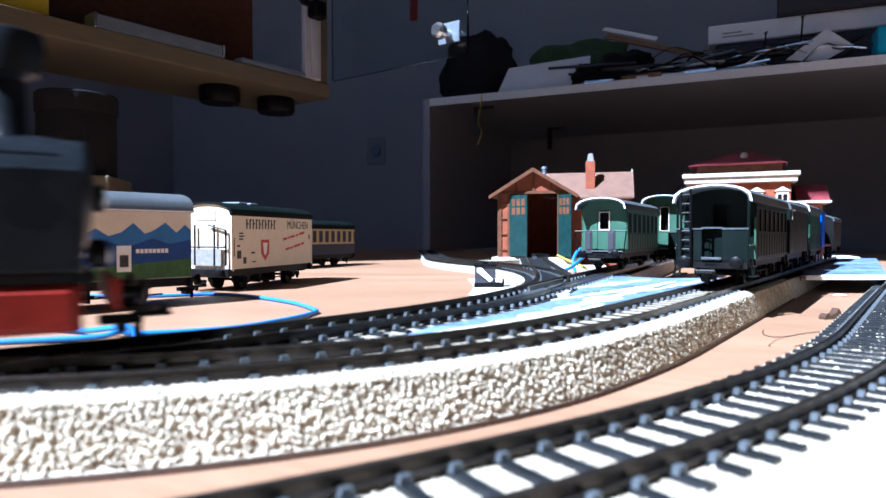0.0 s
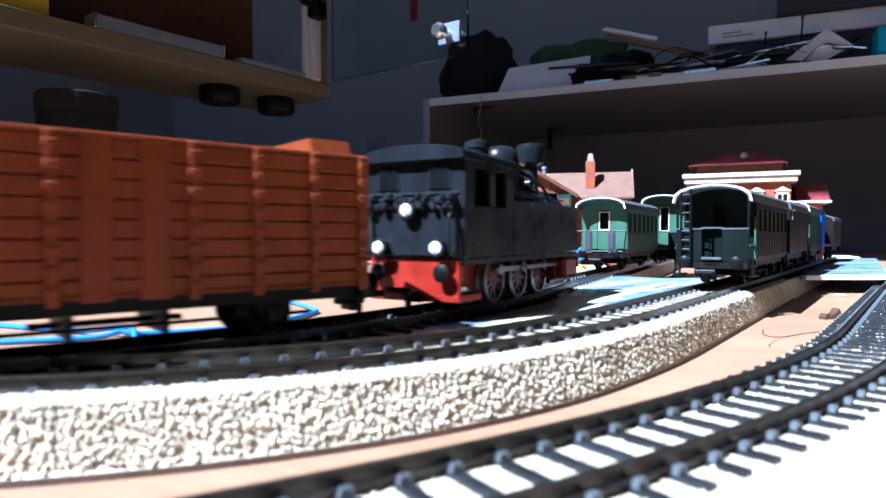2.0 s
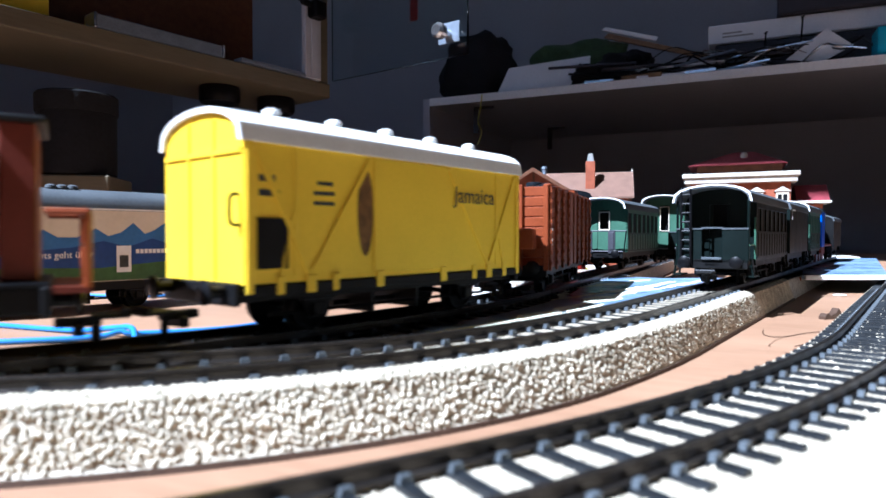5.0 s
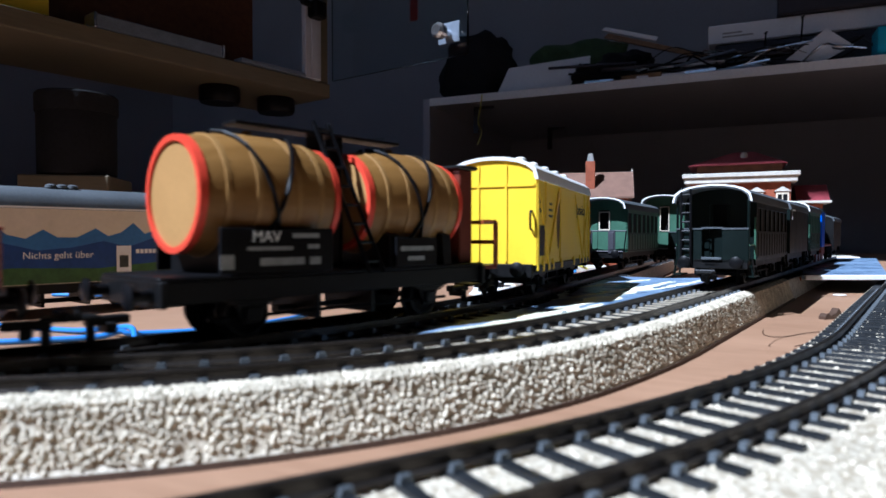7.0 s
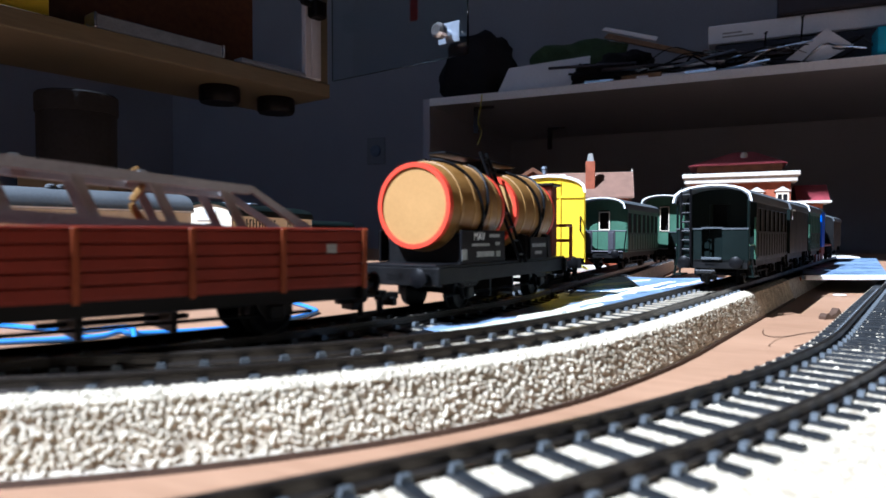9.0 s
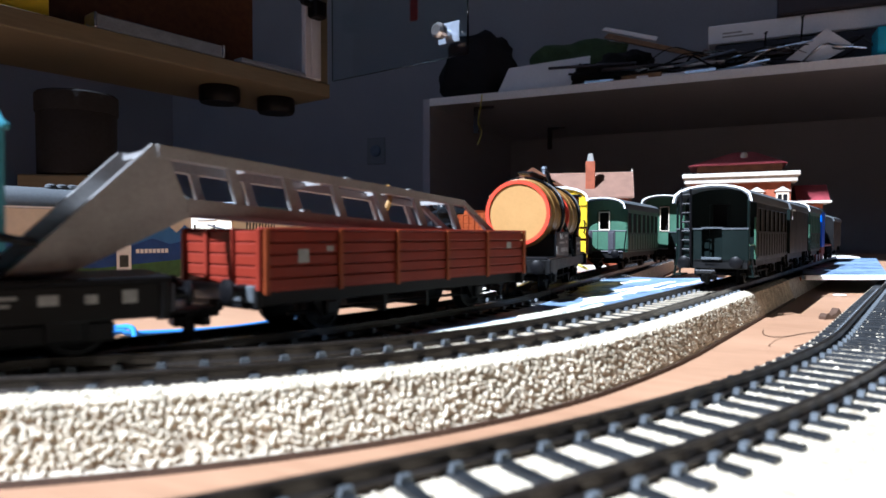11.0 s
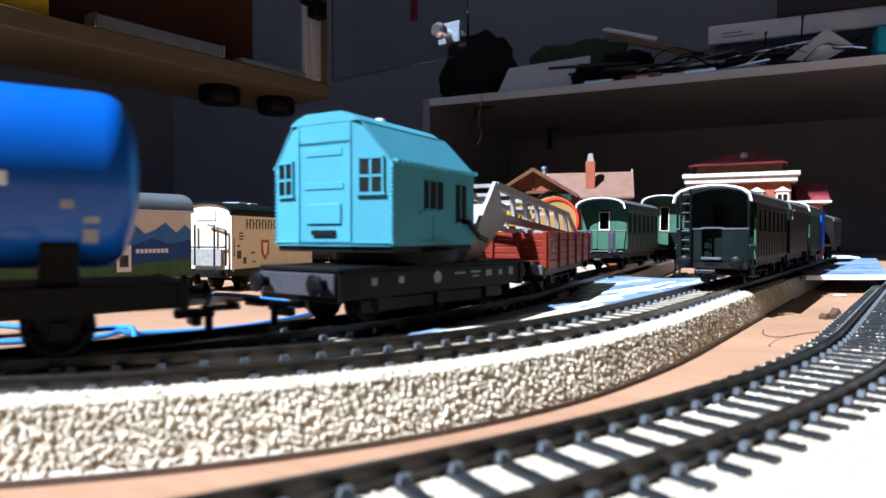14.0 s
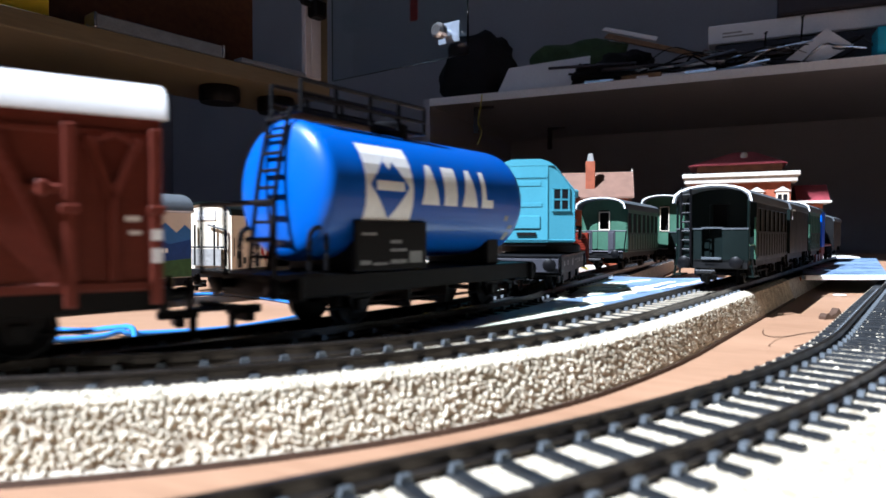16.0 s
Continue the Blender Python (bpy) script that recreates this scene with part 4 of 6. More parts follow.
def lowside():
    root = thing("lowside_wagon", Matrix.Identity(4), "red low-sided open wagon with plank sides", "goods wagon", "goods train")
    underframe(root, 51, (-29, 29), 7.0, 10.6)
    half, w, z0, z1 = 50.0, 15.4, 10.5, 23.0
    part("floor_board", boxes((-half, half, -w + 0.1, w - 0.1, z0 - 0.3, z0 + 1.0)), LOWSIDE, root)
    for s in (-1, 1):
        for k in range(5):
            a = z0 + k * (z1 - z0) / 5
            b = a + (z1 - z0) / 5
            part("plank", boxes((-half, half, min(s * w, s * (w - 1.0)), max(s * w, s * (w - 1.0)), a + 0.1, b - 0.1), bevel=0.22), LOWSIDE, root)
            part("end_plank", boxes((min(s * half, s * (half - 1)), max(s * half, s * (half - 1)), -w + 1.1, w - 1.1, a + 0.1, b - 0.1), bevel=0.22), LOWSIDE, root)
        part("edge_rail", boxes((-half - 0.3, half + 0.3, min(s * (w + 0.4), s * (w - 1.2)), max(s * (w + 0.4), s * (w - 1.2)), z1, z1 + 0.6), bevel=0.2), LOWSIDE, root)
        part("end_beam_plate", boxes((min(s * half, s * (half + 1.4)), max(s * half, s * (half + 1.4)), -14, 14, 8.0, 11.6), bevel=0.3), CHAIR, root, "worn grey metal end beam")
    part("inner_lining", boxes((-half + 1.05, half - 1.05, -w + 1.05, -w + 1.2, z0 + 1, z1), (-half + 1.05, half - 1.05, w - 1.2, w - 1.05, z0 + 1, z1)), LOWSIDE, root)
    ribs(root, ORANGE, (-half + 0.8, -29, -10, 10, 29, half - 0.8), z0 - 0.8, z1 + 0.4, w, 1.3, 0.7)
    for y in (-w + 0.8, -5, 5, w - 0.8):
        part("end_post", boxes((-half - 0.8, -half, y - 0.7, y + 0.7, z0, z1 + 0.4), bevel=0.2), LOWSIDE, root)
    prints(root, [(39.5, 42, 18, 20), (-33, -31, 18.4, 19.6), (-41, -38, 16, 19)], GREY_PRINT, -w)
    return root


def jib():
    """Lattice crane jib; x runs from the crane's foot to the tip."""
    root = thing("crane_jib", Matrix.Identity(4), "grey lattice crane jib lying over a low-sided wagon", "crane jib", "goods train")
    w = 10.0
    knee, tip = (34.0, 39.5), (132.0, 22.0)
    for s in (-1, 1):
        y0, y1 = min(s * w, s * (w - 1.3)), max(s * w, s * (w - 1.3))
        foot = [(0, 14.5), (3, 11.5), (36, 27.5), (32, 31), (28.5, 40), (26, 40.6)]
        part("heel_plate", prism(bmesh.new(), foot, y0, y1, "y"), GIRDER, root)
        part("top_chord", prism(bmesh.new(), [(27, 40.6), (116, 33), (116, 31.2), (27, 38.0)], y0 - 0.4, y1 + 0.4, "y"), GIRDER, root)
        part("bottom_chord", prism(bmesh.new(), [(33, 30), (131, 23), (131, 21.4), (33, 27.2)], y0 - 0.4, y1 + 0.4, "y"), GIRDER, root)
        part("tip_strut", prism(bmesh.new(), [(114.5, 33), (116.5, 33), (132, 23), (130, 21.8)], y0, y1, "y"), GIRDER, root)
        for k in range(6):
            f = (k + 0.3) / 5.6
            xt, xb = 38 + 76 * f, 41 + 78 * f
            part("lattice_post", prism(bmesh.new(), [(xt - 1, 39.6 - 6.6 * f), (xt + 1, 39.5 - 6.6 * f), (xb + 1, 28.3 - 5.2 * f), (xb - 1, 28.4 - 5.2 * f)], y0, y1, "y"), GIRDER, root)
    for x, z in ((27.5, 39.4), (52, 38), (74, 36.4), (95, 34.6), (115, 32.5), (40, 29), (62, 28), (84, 26), (108, 24.4), (130, 22.2), (12, 18)):
        part("cross_bar", boxes((x - 0.7, x + 0.7, -w, w, z - 0.6, z + 0.6)), GIRDER, root)
    part("heel_cover", prism(bmesh.new(), [(3, 14.5), (24, 33), (25, 32), (5, 13.5)], -w + 1.3, w - 1.3, "y"), GIRDER, root)
    part("rope", tube(bmesh.new(), bow([(95, 0, 36.5), (96.5, 0.5, 33), (94.5, 0, 29), (97, 1, 25)]), 0.8, 6), HOOP, root, "knotted pale rope")
    return root


def crane_wagon():
    root = thing("crane_wagon", Matrix.Identity(4), "black flat wagon with a riveted light blue crane cabin", "crane wagon", "goods train")
    underframe(root, 41, (-26, 0, 26), 6.6, 13.2, 14.0)
    part("deck", boxes((-41.5, 41.5, -14.6, 14.6, 13.2, 14.4), bevel=0.3), BLACK, root)
    prints(root, [(-30, -28, 9.8, 11.6), (-20, -18, 9.8, 11.6), (4, 9, 11.0, 11.5), (12, 17, 11, 11.6), (13, 16, 9.8, 10.3), (20, 23, 9.8, 11.6), (27, 29, 9.8, 11.4), (33, 35.5, 9.6, 12)], GREY_PRINT, -14.05)
    part("wheel_mark", lathe(bmesh.new(), [(1.2, -14.15), (1.7, -14.15), (1.7, -14.05), (1.2, -14.05)], 16, "y", (-4, 0, 10.6)), GREY_PRINT, root)
    part("turntable", lathe(bmesh.new(), [(16.5, 14.4), (17.4, 15), (17.4, 17.8), (15.5, 18.6)], 32, "z", (-5.5, 0, 0)), UNDERFRAME, root, smooth=30)
    lo, mid, eave, hi = 18.4, 19.8, 39.6, 49.2
    plan = [(-33, -8), (-30.5, -18.4), (9.5, -18.4), (9.5, 18.4), (-30.5, 18.4), (-33, 8)]
    cab = part("cabin", prism(bmesh.new(), plan, lo + 1.4, eave, "z"), CRANE, root, "riveted light blue cabin")
    part("cabin_floor", prism(bmesh.new(), [(x * 0.97 - 0.3, y * 0.97) for x, y in plan], lo, lo + 1.4, "z"), UNDERFRAME, root)
    bm = bmesh.new()
    low = [bm.verts.new((x, y, eave)) for x, y in [(-33, -8), (-30.5, -18.4), (10, -18.4), (10, 18.4), (-30.5, 18.4), (-33, 8)]]
    top = [bm.verts.new((x, y, hi)) for x, y in [(-33.1, -8), (-32.4, -10.6), (6.5, -10.6), (6.5, 10.6), (-32.4, 10.6), (-33.1, 8)]]
    for i in range(6):
        bm.faces.new((low[i], low[(i + 1) % 6], top[(i + 1) % 6], top[i]))
    bm.faces.new(low[::-1])
    bm.faces.new(top)
    part("cabin_roof", bm, CRANE, root)
    part("roof_cap", prism(bmesh.new(), [(-10.8, hi), (10.8, hi), (8.6, hi + 1.5), (5.5, hi + 2.6), (-5.5, hi + 2.6), (-8.6, hi + 1.5)], -33.2, 3.2), CRANE, root)
    part("roof_knob", lathe(bmesh.new(), [(1.8, hi + 2.4), (1.6, hi + 3.8), (0.4, hi + 4.2)], 10, "z", (-13, -2, 0)), WHITE, root, smooth=40)
    for s in (-1, 1):
        for x0, x1, z0 in ((-17, -15, 29), (-14, -11.5, 29), (-10.5, -8, 29), (-1, 1.2, 26), (2.4, 4.6, 26)):
            # opaque black sheet paints the unlit cabin interior, no real opening
            pane = part("side_window", boxes((x0, x1, s * 18.4 - 0.25, s * 18.4 + 0.25, z0, 36)), INTERIOR_SHADE, cab, "flat black sheet for the shade in a window opening")
            part("window_sill", boxes((x0 - 0.3, x1 + 0.3, s * 18.6 - 0.45, s * 18.6 + 0.45, z0 - 0.7, z0), bevel=0.1), CRANE, pane)
        part("panel_seam", boxes((-19, -6, s * 18.5 - 0.2, s * 18.5 + 0.2, 27.6, 28.2), (-19, -6, s * 18.5 - 0.2, s * 18.5 + 0.2, 20.4, 21), (-12.8, -12.3, s * 18.5 - 0.2, s * 18.5 + 0.2, 21, 27.6)), CRANE, cab)
        part("eave_strip", boxes((-30.3, 10.2, s * 18.8 - 0.5, s * 18.8 + 0.5, eave - 0.5, eave + 0.5), bevel=0.15), CRANE, cab)
        part("corner_seam", boxes((-33.3, -32.8, s * 8 - 0.25, s * 8 + 0.25, lo + 1.4, hi)), CRANE, cab)
        # slanting rear panels
        q = pose(0, 0, 0, 0, 0, -s * math.degrees(math.atan2(2.5, 10.4)))
        for k in range(4):
            c = Vector((-31.9, s * 13.2, 32.6 + 3.6 * (k // 2) + (k // 2) * 0.4)) + q @ Vector((0, (k % 2 - 0.5) * 3.0, 0))
            bm = boxes((-0.25, 0.25, -1.15, 1.15, 0, 3.2))
            for v in bm.verts:
                v.co = c + q @ v.co
            part("rear_window_pane", bm, INTERIOR_SHADE, cab, "black square sheet for the shade behind a pane")
        c = Vector((-32.0, s * 13.2, 32.0))
        bm = bmesh.new()
        for row in ((-0.42, 0.1, -3.3, -2.75, 0, 8.6), (-0.42, 0.1, 2.75, 3.3, 0, 8.6), (-0.42, 0.1, -3.3, 3.3, 8.2, 8.8), (-0.5, 0.1, -3.6, 3.6, -0.3, 0.4), (-0.38, 0.1, -0.3, 0.3, 0.4, 8.2), (-0.38, 0.1, -2.75, 2.75, 3.9, 4.5)):
            box(bm, *row)
        for v in bm.verts:
            v.co = c + q @ v.co
        part("rear_window_frame", bm, CRANE, cab)
    bm = bmesh.new()
    bmesh.ops.create_icosphere(bm, subdivisions=1, radius=0.4)
    stud = link_mesh("rivet", bm, CRANE)
    def rivet(x, y, z):
        ob = new("rivet", stud)
        ob.parent = cab
        ob.location = (x * MM, y * MM, z * MM)
    for k in range(18):
        f = k / 17
        for s in (-1, 1):
            rivet(-33.0, s * 8.0, lo + 2 + 25 * f)
            rivet(-30.6, s * 18.2, lo + 2 + 17.5 * f)
            rivet(-30 + 39 * f, s * 19.4, eave - 0.1)
            rivet(-33.1, -8 + 16 * f, lo + 2.2)
            rivet(-33.1, -8 + 16 * f, 44.6)
            rivet(-32.4 + 1.9 * f, s * (10.6 + 7.8 * f), hi - 9.6 * f)
            rivet(-33.0 + 2.4 * f, s * (8 + 10.4 * f), lo + 2.2)
    for s in (-1, 1):
        part("end_plate", boxes((s * 41.7 - 0.4, s * 41.7 + 0.4, -13.6, 13.6, 7.6, 13.0), bevel=0.2), DARK_BOX, root, "worn dark grey end plate")
        part("bogie_frame", boxes((-32, 32, s * 11.6 - 0.6, s * 11.6 + 0.6, 2.6, 6.4), (-27, -21, s * 12.4 - 0.8, s * 12.4 + 0.8, 3, 7.4), (-3, 3, s * 12.4 - 0.8, s * 12.4 + 0.8, 3, 7.4), (21, 27, s * 12.4 - 0.8, s * 12.4 + 0.8, 3, 7.4), bevel=0.4), UNDERFRAME, root)
    part("rear_plate", boxes((-33.5, -33, -5.4, 5.4, 25, 30), bevel=0.2), CRANE, cab)
    part("rear_slot", boxes((-33.7, -33, -3.6, 3.6, 22.4, 23.6)), INTERIOR_SHADE, cab)
    bars = boxes((-33.25, -33, -5.6, 5.6, 41.4, 43.2), (-33.25, -33, -6, 6, 33.4, 35.0), bevel=0.1)
    part("relief_bar", bars, CRANE, cab, "raised bars of worn writing")
    crank = part("hand_crank", rods(0.7, ((2, -18.4, 26), (2, -20.6, 26)), ((2, -20.6, 26), (8.5, -20.6, 22)), ((8.5, -20.4, 22), (13.5, -20.4, 21)), seg=8), BLACK, root, "black hand crank")
    turn = Matrix.Translation((-12 * MM, 3.6 * MM, 0)) @ pose(0, 0, 0, 0, 0, 7) @ Matrix.Translation((14.7 * MM, 0, -0.6 * MM)) @ Matrix.Translation((-12 * MM, 0, 18.4 * MM)) @ Matrix.Scale(1.055, 4) @ Matrix.Translation((12 * MM, 0, -18.4 * MM))
    for ob in root.children:
        if ob.name.split(".")[0] in ("cabin", "cabin_floor", "cabin_roof", "roof_cap", "roof_knob", "hand_crank"):
            ob.matrix_basis = turn
    return root


def tank_wagon():
    root = thing("tank_wagon", Matrix.Identity(4), "glossy blue tank wagon with white logo panel and black catwalk", "tank wagon", "goods train")
    underframe(root, 50, (-29, 29), 8.0, 13.0, 13.5)
    r, zc, half = 16.9, 32.7, 39.5
    cap = [(1.5, 2.0), (6, 1.8), (11, 1.2), (14.2, 0.4), (15.9, -0.4), (16.7, -1.5), (r, -2.6)]
    prof = [(a, -half - 4.0 - d) for a, d in cap] + [(a, half + 0.5 + d * 1.6) for a, d in reversed(cap)]
    tank = part("tank", lathe(bmesh.new(), prof, 44, "x", (0, 0, zc)), TANK, root, smooth=30)
    # marks follow the shell
    def wrap(name, cells, material, proud=0.09, sides=(-1, 1)):
        for s in sides:
            for quad in cells:
                bm = bmesh.new()
                n = 8
                grid = []
                for i in range(n + 1):
                    row = []
                    for j in range(n + 1):
                        f, g = i / n, j / n
                        c = [quad[0][e] * (1 - f) * (1 - g) + quad[1][e] * f * (1 - g) + quad[2][e] * f * g + quad[3][e] * (1 - f) * g for e in (0, 1)]
                        row.append(bm.verts.new((c[0], s * math.sqrt(max((r + proud) ** 2 - (c[1] - zc) ** 2, 0.01)), c[1])))
                    grid.append(row)
                for i in range(n):
                    for j in range(n):
                        bm.faces.new((grid[i][j], grid[i + 1][j], grid[i + 1][j + 1], grid[i][j + 1]))
                part(name, bm, material, tank)
    wrap("logo_panel", [((-32.3, 24.3), (-15.3, 24.3), (-15.3, 44), (-32.3, 44))], WHITE)
    wrap("logo_diamond", [((-30.8, 34), (-23.8, 26), (-16.8, 34), (-23.8, 42))], TANK, 0.16)
    wrap("logo_bar", [((-28.8, 32.8), (-18.8, 32.8), (-18.8, 35.2), (-28.8, 35.2)), ((-23.8, 37.9), (-22.2, 40.0), (-23.8, 42.1), (-25.4, 40.0))], WHITE, 0.22)
    letters = []
    for k in range(4):
        x = -11.8 + k * 8.9
        if k in (0, 2):
            letters.append(((x, 30), (x + 7.4, 30), (x + 4.7, 40.5), (x + 2.7, 40.5)))
        elif k == 1:
            letters.append(((x + 0.6, 30), (x + 6.4, 30), (x + 6.4, 40.5), (x + 0.6, 40.5)))
        else:
            letters += [((x + 0.6, 32.4), (x + 2.9, 32.4), (x + 2.9, 40.5), (x + 0.6, 40.5)), ((x + 0.6, 30), (x + 6.6, 30), (x + 6.6, 32.4), (x + 0.6, 32.4))]
    for s in (-1, 1):
        for cell in letters:
            wrap("mark_shape", [cell], WHITE, 0.12, (s,))
    for s in (-1, 1):
        for cell in [((29, 26.5), (31, 26.5), (31, 28), (29, 28)), ((32.5, 24), (35, 24), (35, 25.2), (32.5, 25.2)), ((32.5, 20.5), (35, 20.5), (35, 23), (32.5, 23))]:
            wrap("small_mark", [cell], GREY_PRINT, 0.12, (s,))
    for s in (-1, 1):
        part("notice_board", boxes((-35, -9, s * 15.6 - 0.5, s * 15.6 + 0.5, 13.5, 25.5), bevel=0.2), UNDERFRAME, root, "black data board with pale marks")
    prints(root, [(-33.5, -30, 15, 16), (-29, -24, 14.8, 15.4), (-23, -17, 15, 16), (-23, -19, 20, 20.8), (-16, -11, 15, 18), (-33, -28, 22, 22.6), (-23, -17, 18, 18.7)], GREY_PRINT, -16.1)
    for x in (-29, 29):
        part("tank_saddle", boxes((x - 3, x + 3, -12, 12, 13, 21), bevel=0.4), UNDERFRAME, root)
    cat = boxes((-42, 3, -5, 5, zc + r + 1.0, zc + r + 1.9), bevel=0.2)
    part("catwalk", cat, BLACK, root)
    rail_z = zc + r + 8.6
    pairs = []
    for s in (-1, 1):
        pairs.append(((-42, s * 5.4, rail_z), (3, s * 5.4, rail_z)))
        pairs.append(((-42, s * 5.4, rail_z - 4), (3, s * 5.4, rail_z - 4)))
        for x in (-42, -31, -19, -8, 3):
            pairs.append(((x, s * 5.4, zc + r + 1), (x, s * 5.4, rail_z)))
    part("catwalk_railing", rods(0.55, *pairs), BLACK, root, "black catwalk railing")
    part("filler_dome", lathe(bmesh.new(), [(5.4, zc + r - 1), (5.4, zc + r + 3.0), (4, zc + r + 4)], 18, "z", (-6, 0, 0)), BLACK, root, smooth=40)
    lad = bmesh.new()
    for yy in (-3.4, 3.4):
        tube(lad, bow([(-50, yy, 14), (-47.5, yy, 34), (-44, yy, zc + r), (-42, yy, zc + r + 2)]), 0.55, 6)
    for k in range(9):
        z = 17 + k * 4.0
        rod(lad, (-49.7 + (z - 14) * 0.13, -3.4, z), (-49.7 + (z - 14) * 0.13, 3.4, z), 0.45, 6)
    part("ladder", lad, BLACK, root, "black end ladder")
    part("end_platform", boxes((-56, -42, -14, 14, 12.6, 13.6)), BLACK, root)
    part("platform_railing", rods(0.6, ((-56, -13.5, 13), (-56, -13.5, 29)), ((-56, 13.5, 13), (-56, 13.5, 29)), ((-56, -13.5, 29), (-56, 13.5, 29)), ((-56, -13.5, 21), (-56, -4, 21)), ((-56, 4, 13), (-56, 4, 29)), seg=7), BLACK, root)
    for s in (-1, 1):
        part("grab_hoop", tube(bmesh.new(), bow([(-46, s * 12.8, 14), (-46, s * 12.8, 21), (-44.5, s * 12.8, 23.5), (-42, s * 12.8, 23.5), (-41, s * 12.8, 21), (-41, s * 12.8, 14)]), 0.6, 6), BLACK, root)
    return root


def brown_van():
    root, body = van("covered_goods_van", "red-brown covered goods van with white curved roof", BROWN, ROOF_WHITE, 50, "goods train", roof_top=51.5, eave=43.5, label_roof="white curved roof")
    w = 15.6
    ribs(root, BROWN, (-49, -35.5, -8, 8, 35.5, 49), 9.5, 41, w, 2.0, 1.6)
    ribs(root, BROWN, (-42, 42), 14, 29, w, 1.5, 1.3)
    ribs(root, BROWN, (-35.5, 35.5, -49, 49), 25.6, 27.2, w + 1.6, 3.0, 0.6, "hinge")
    for s in (-1, 1):
        brace(root, BROWN, (s * 34.5, 14), (s * 25, 38), w, 1.9, 1.4)
        brace(root, BROWN, (s * 42, 28.4), (s * 38.4, 39), w, 1.4, 1.3)
        brace(root, BROWN, (s * 42, 28.4), (s * 46.4, 39), w, 1.4, 1.3)
        brace(root, BROWN, (s * 37.4, 37.4), (s * 42.4, 39.6), w, 1.0, 1.0)
        brace(root, BROWN, (s * 47.2, 37.4), (s * 42.4, 39.6), w, 1.0, 1.0)
        for k in range(14):
            f = (k + 0.5) / 14
            x, z = s * (34.5 - 9.5 * f), 14 + 24 * f
            part("rivet_row", boxes((x - 0.35, x + 0.35, -w - 1.7, -w - 1.3, z - 0.35, z + 0.35)), BROWN, root)
        part("side_rail", boxes((-50, 50, min(s * w, s * (w + 0.6)), max(s * w, s * (w + 0.6)), 39.2, 40.4), (-50, 50, min(s * w, s * (w + 0.6)), max(s * w, s * (w + 0.6)), 12.2, 13.8), bevel=0.2), BROWN, root)
    part("door_bolt", boxes((29, 34.4, -w - 1.4, -w, 29, 30.6), (30.6, 32.4, -w - 2.0, -w, 28.4, 31.2), bevel=0.4), BROWN, root)
    prints(root, [(44, 46.6, 24.4, 25.4), (44.6, 46.6, 22, 22.8)], WHITE, -w - 0.02)
    prints(root, [(48.1, 49.9, 21, 23), (48.1, 49.9, 17, 19.6)], WHITE, -w - 1.65)
    return root


# ---- standing rolling stock ----
def stand(ob, x, y, rail, heading, size=1.0):
    ob.matrix_world = at(x, y, rail, heading) @ Matrix.Scale(size, 4)


def stand_on(ob, line, s, rail=RAIL):
    x, y, h = line(s)
    stand(ob, x, y, rail, math.degrees(h))


def milk_van():
    root, body = van("refrigerator_van", "van printed with blue mountains under a grey roof", CREAM, ROOF_GREY, 50, "standing vans", roof_top=50, vents=(-4, 0, 4), label_roof="grey curved roof")
    y = -15.62
    def sheet(name, outline, material, dy):
        part(name, prism(bmesh.new(), outline, y - dy, y - dy + 0.05, "y"), material, root)
    ridge = [(-49, 27), (-44, 30), (-40, 33), (-36, 30.5), (-31, 29), (-26, 34.5), (-22, 31), (-16, 29.5), (-10, 33), (-5, 30), (2, 30), (9, 33.6), (14, 30.5), (19, 32), (24, 36), (29, 31.5), (33, 33), (38, 36.4), (43, 32), (47, 35.5), (49.9, 33)]
    sheet("mountain_print", [(-49.8, 13)] + ridge + [(49.9, 13)], PALE_BLUE, 0.05)
    sheet("mountain_print", [(-49.8, 13), (-49, 24), (-42, 27), (-33, 24.5), (-24, 28), (-12, 25), (0, 26), (12, 28.5), (22, 26), (32, 29.5), (40, 27), (49.9, 29), (49.9, 13)], BLUE_PRINT, 0.1)
    sheet("meadow_print", [(-49.8, 12.2), (-49.8, 17), (-20, 18.6), (10, 17.5), (30, 19), (49.9, 20.5), (49.9, 12.2)], GREEN_PRINT, 0.15)
    bars = [(25 + k * 1.8, 26.4 + k * 1.8, 23.2, 25.0) for k in range(8)]
    prints(root, bars, WHITE, y - 0.16, "white_print_bar")
    lettering("Nichts geht über", 3.7, WHITE, root, pose(-4.5 * MM, (y - 0.2) * MM, 23 * MM, 90, 0, 0))
    prints(root, [(17, 23, 15.5, 26.5)], WHITE, y - 0.2, "can_print")
    prints(root, [(18.2, 21.8, 17.5, 22.5)], PRINT, y - 0.28, "can_mark")
    part("roof_rail", boxes((-50.5, 50.5, -16.6, -16.2, 41.0, 41.7)), WHITE, root)
    return root


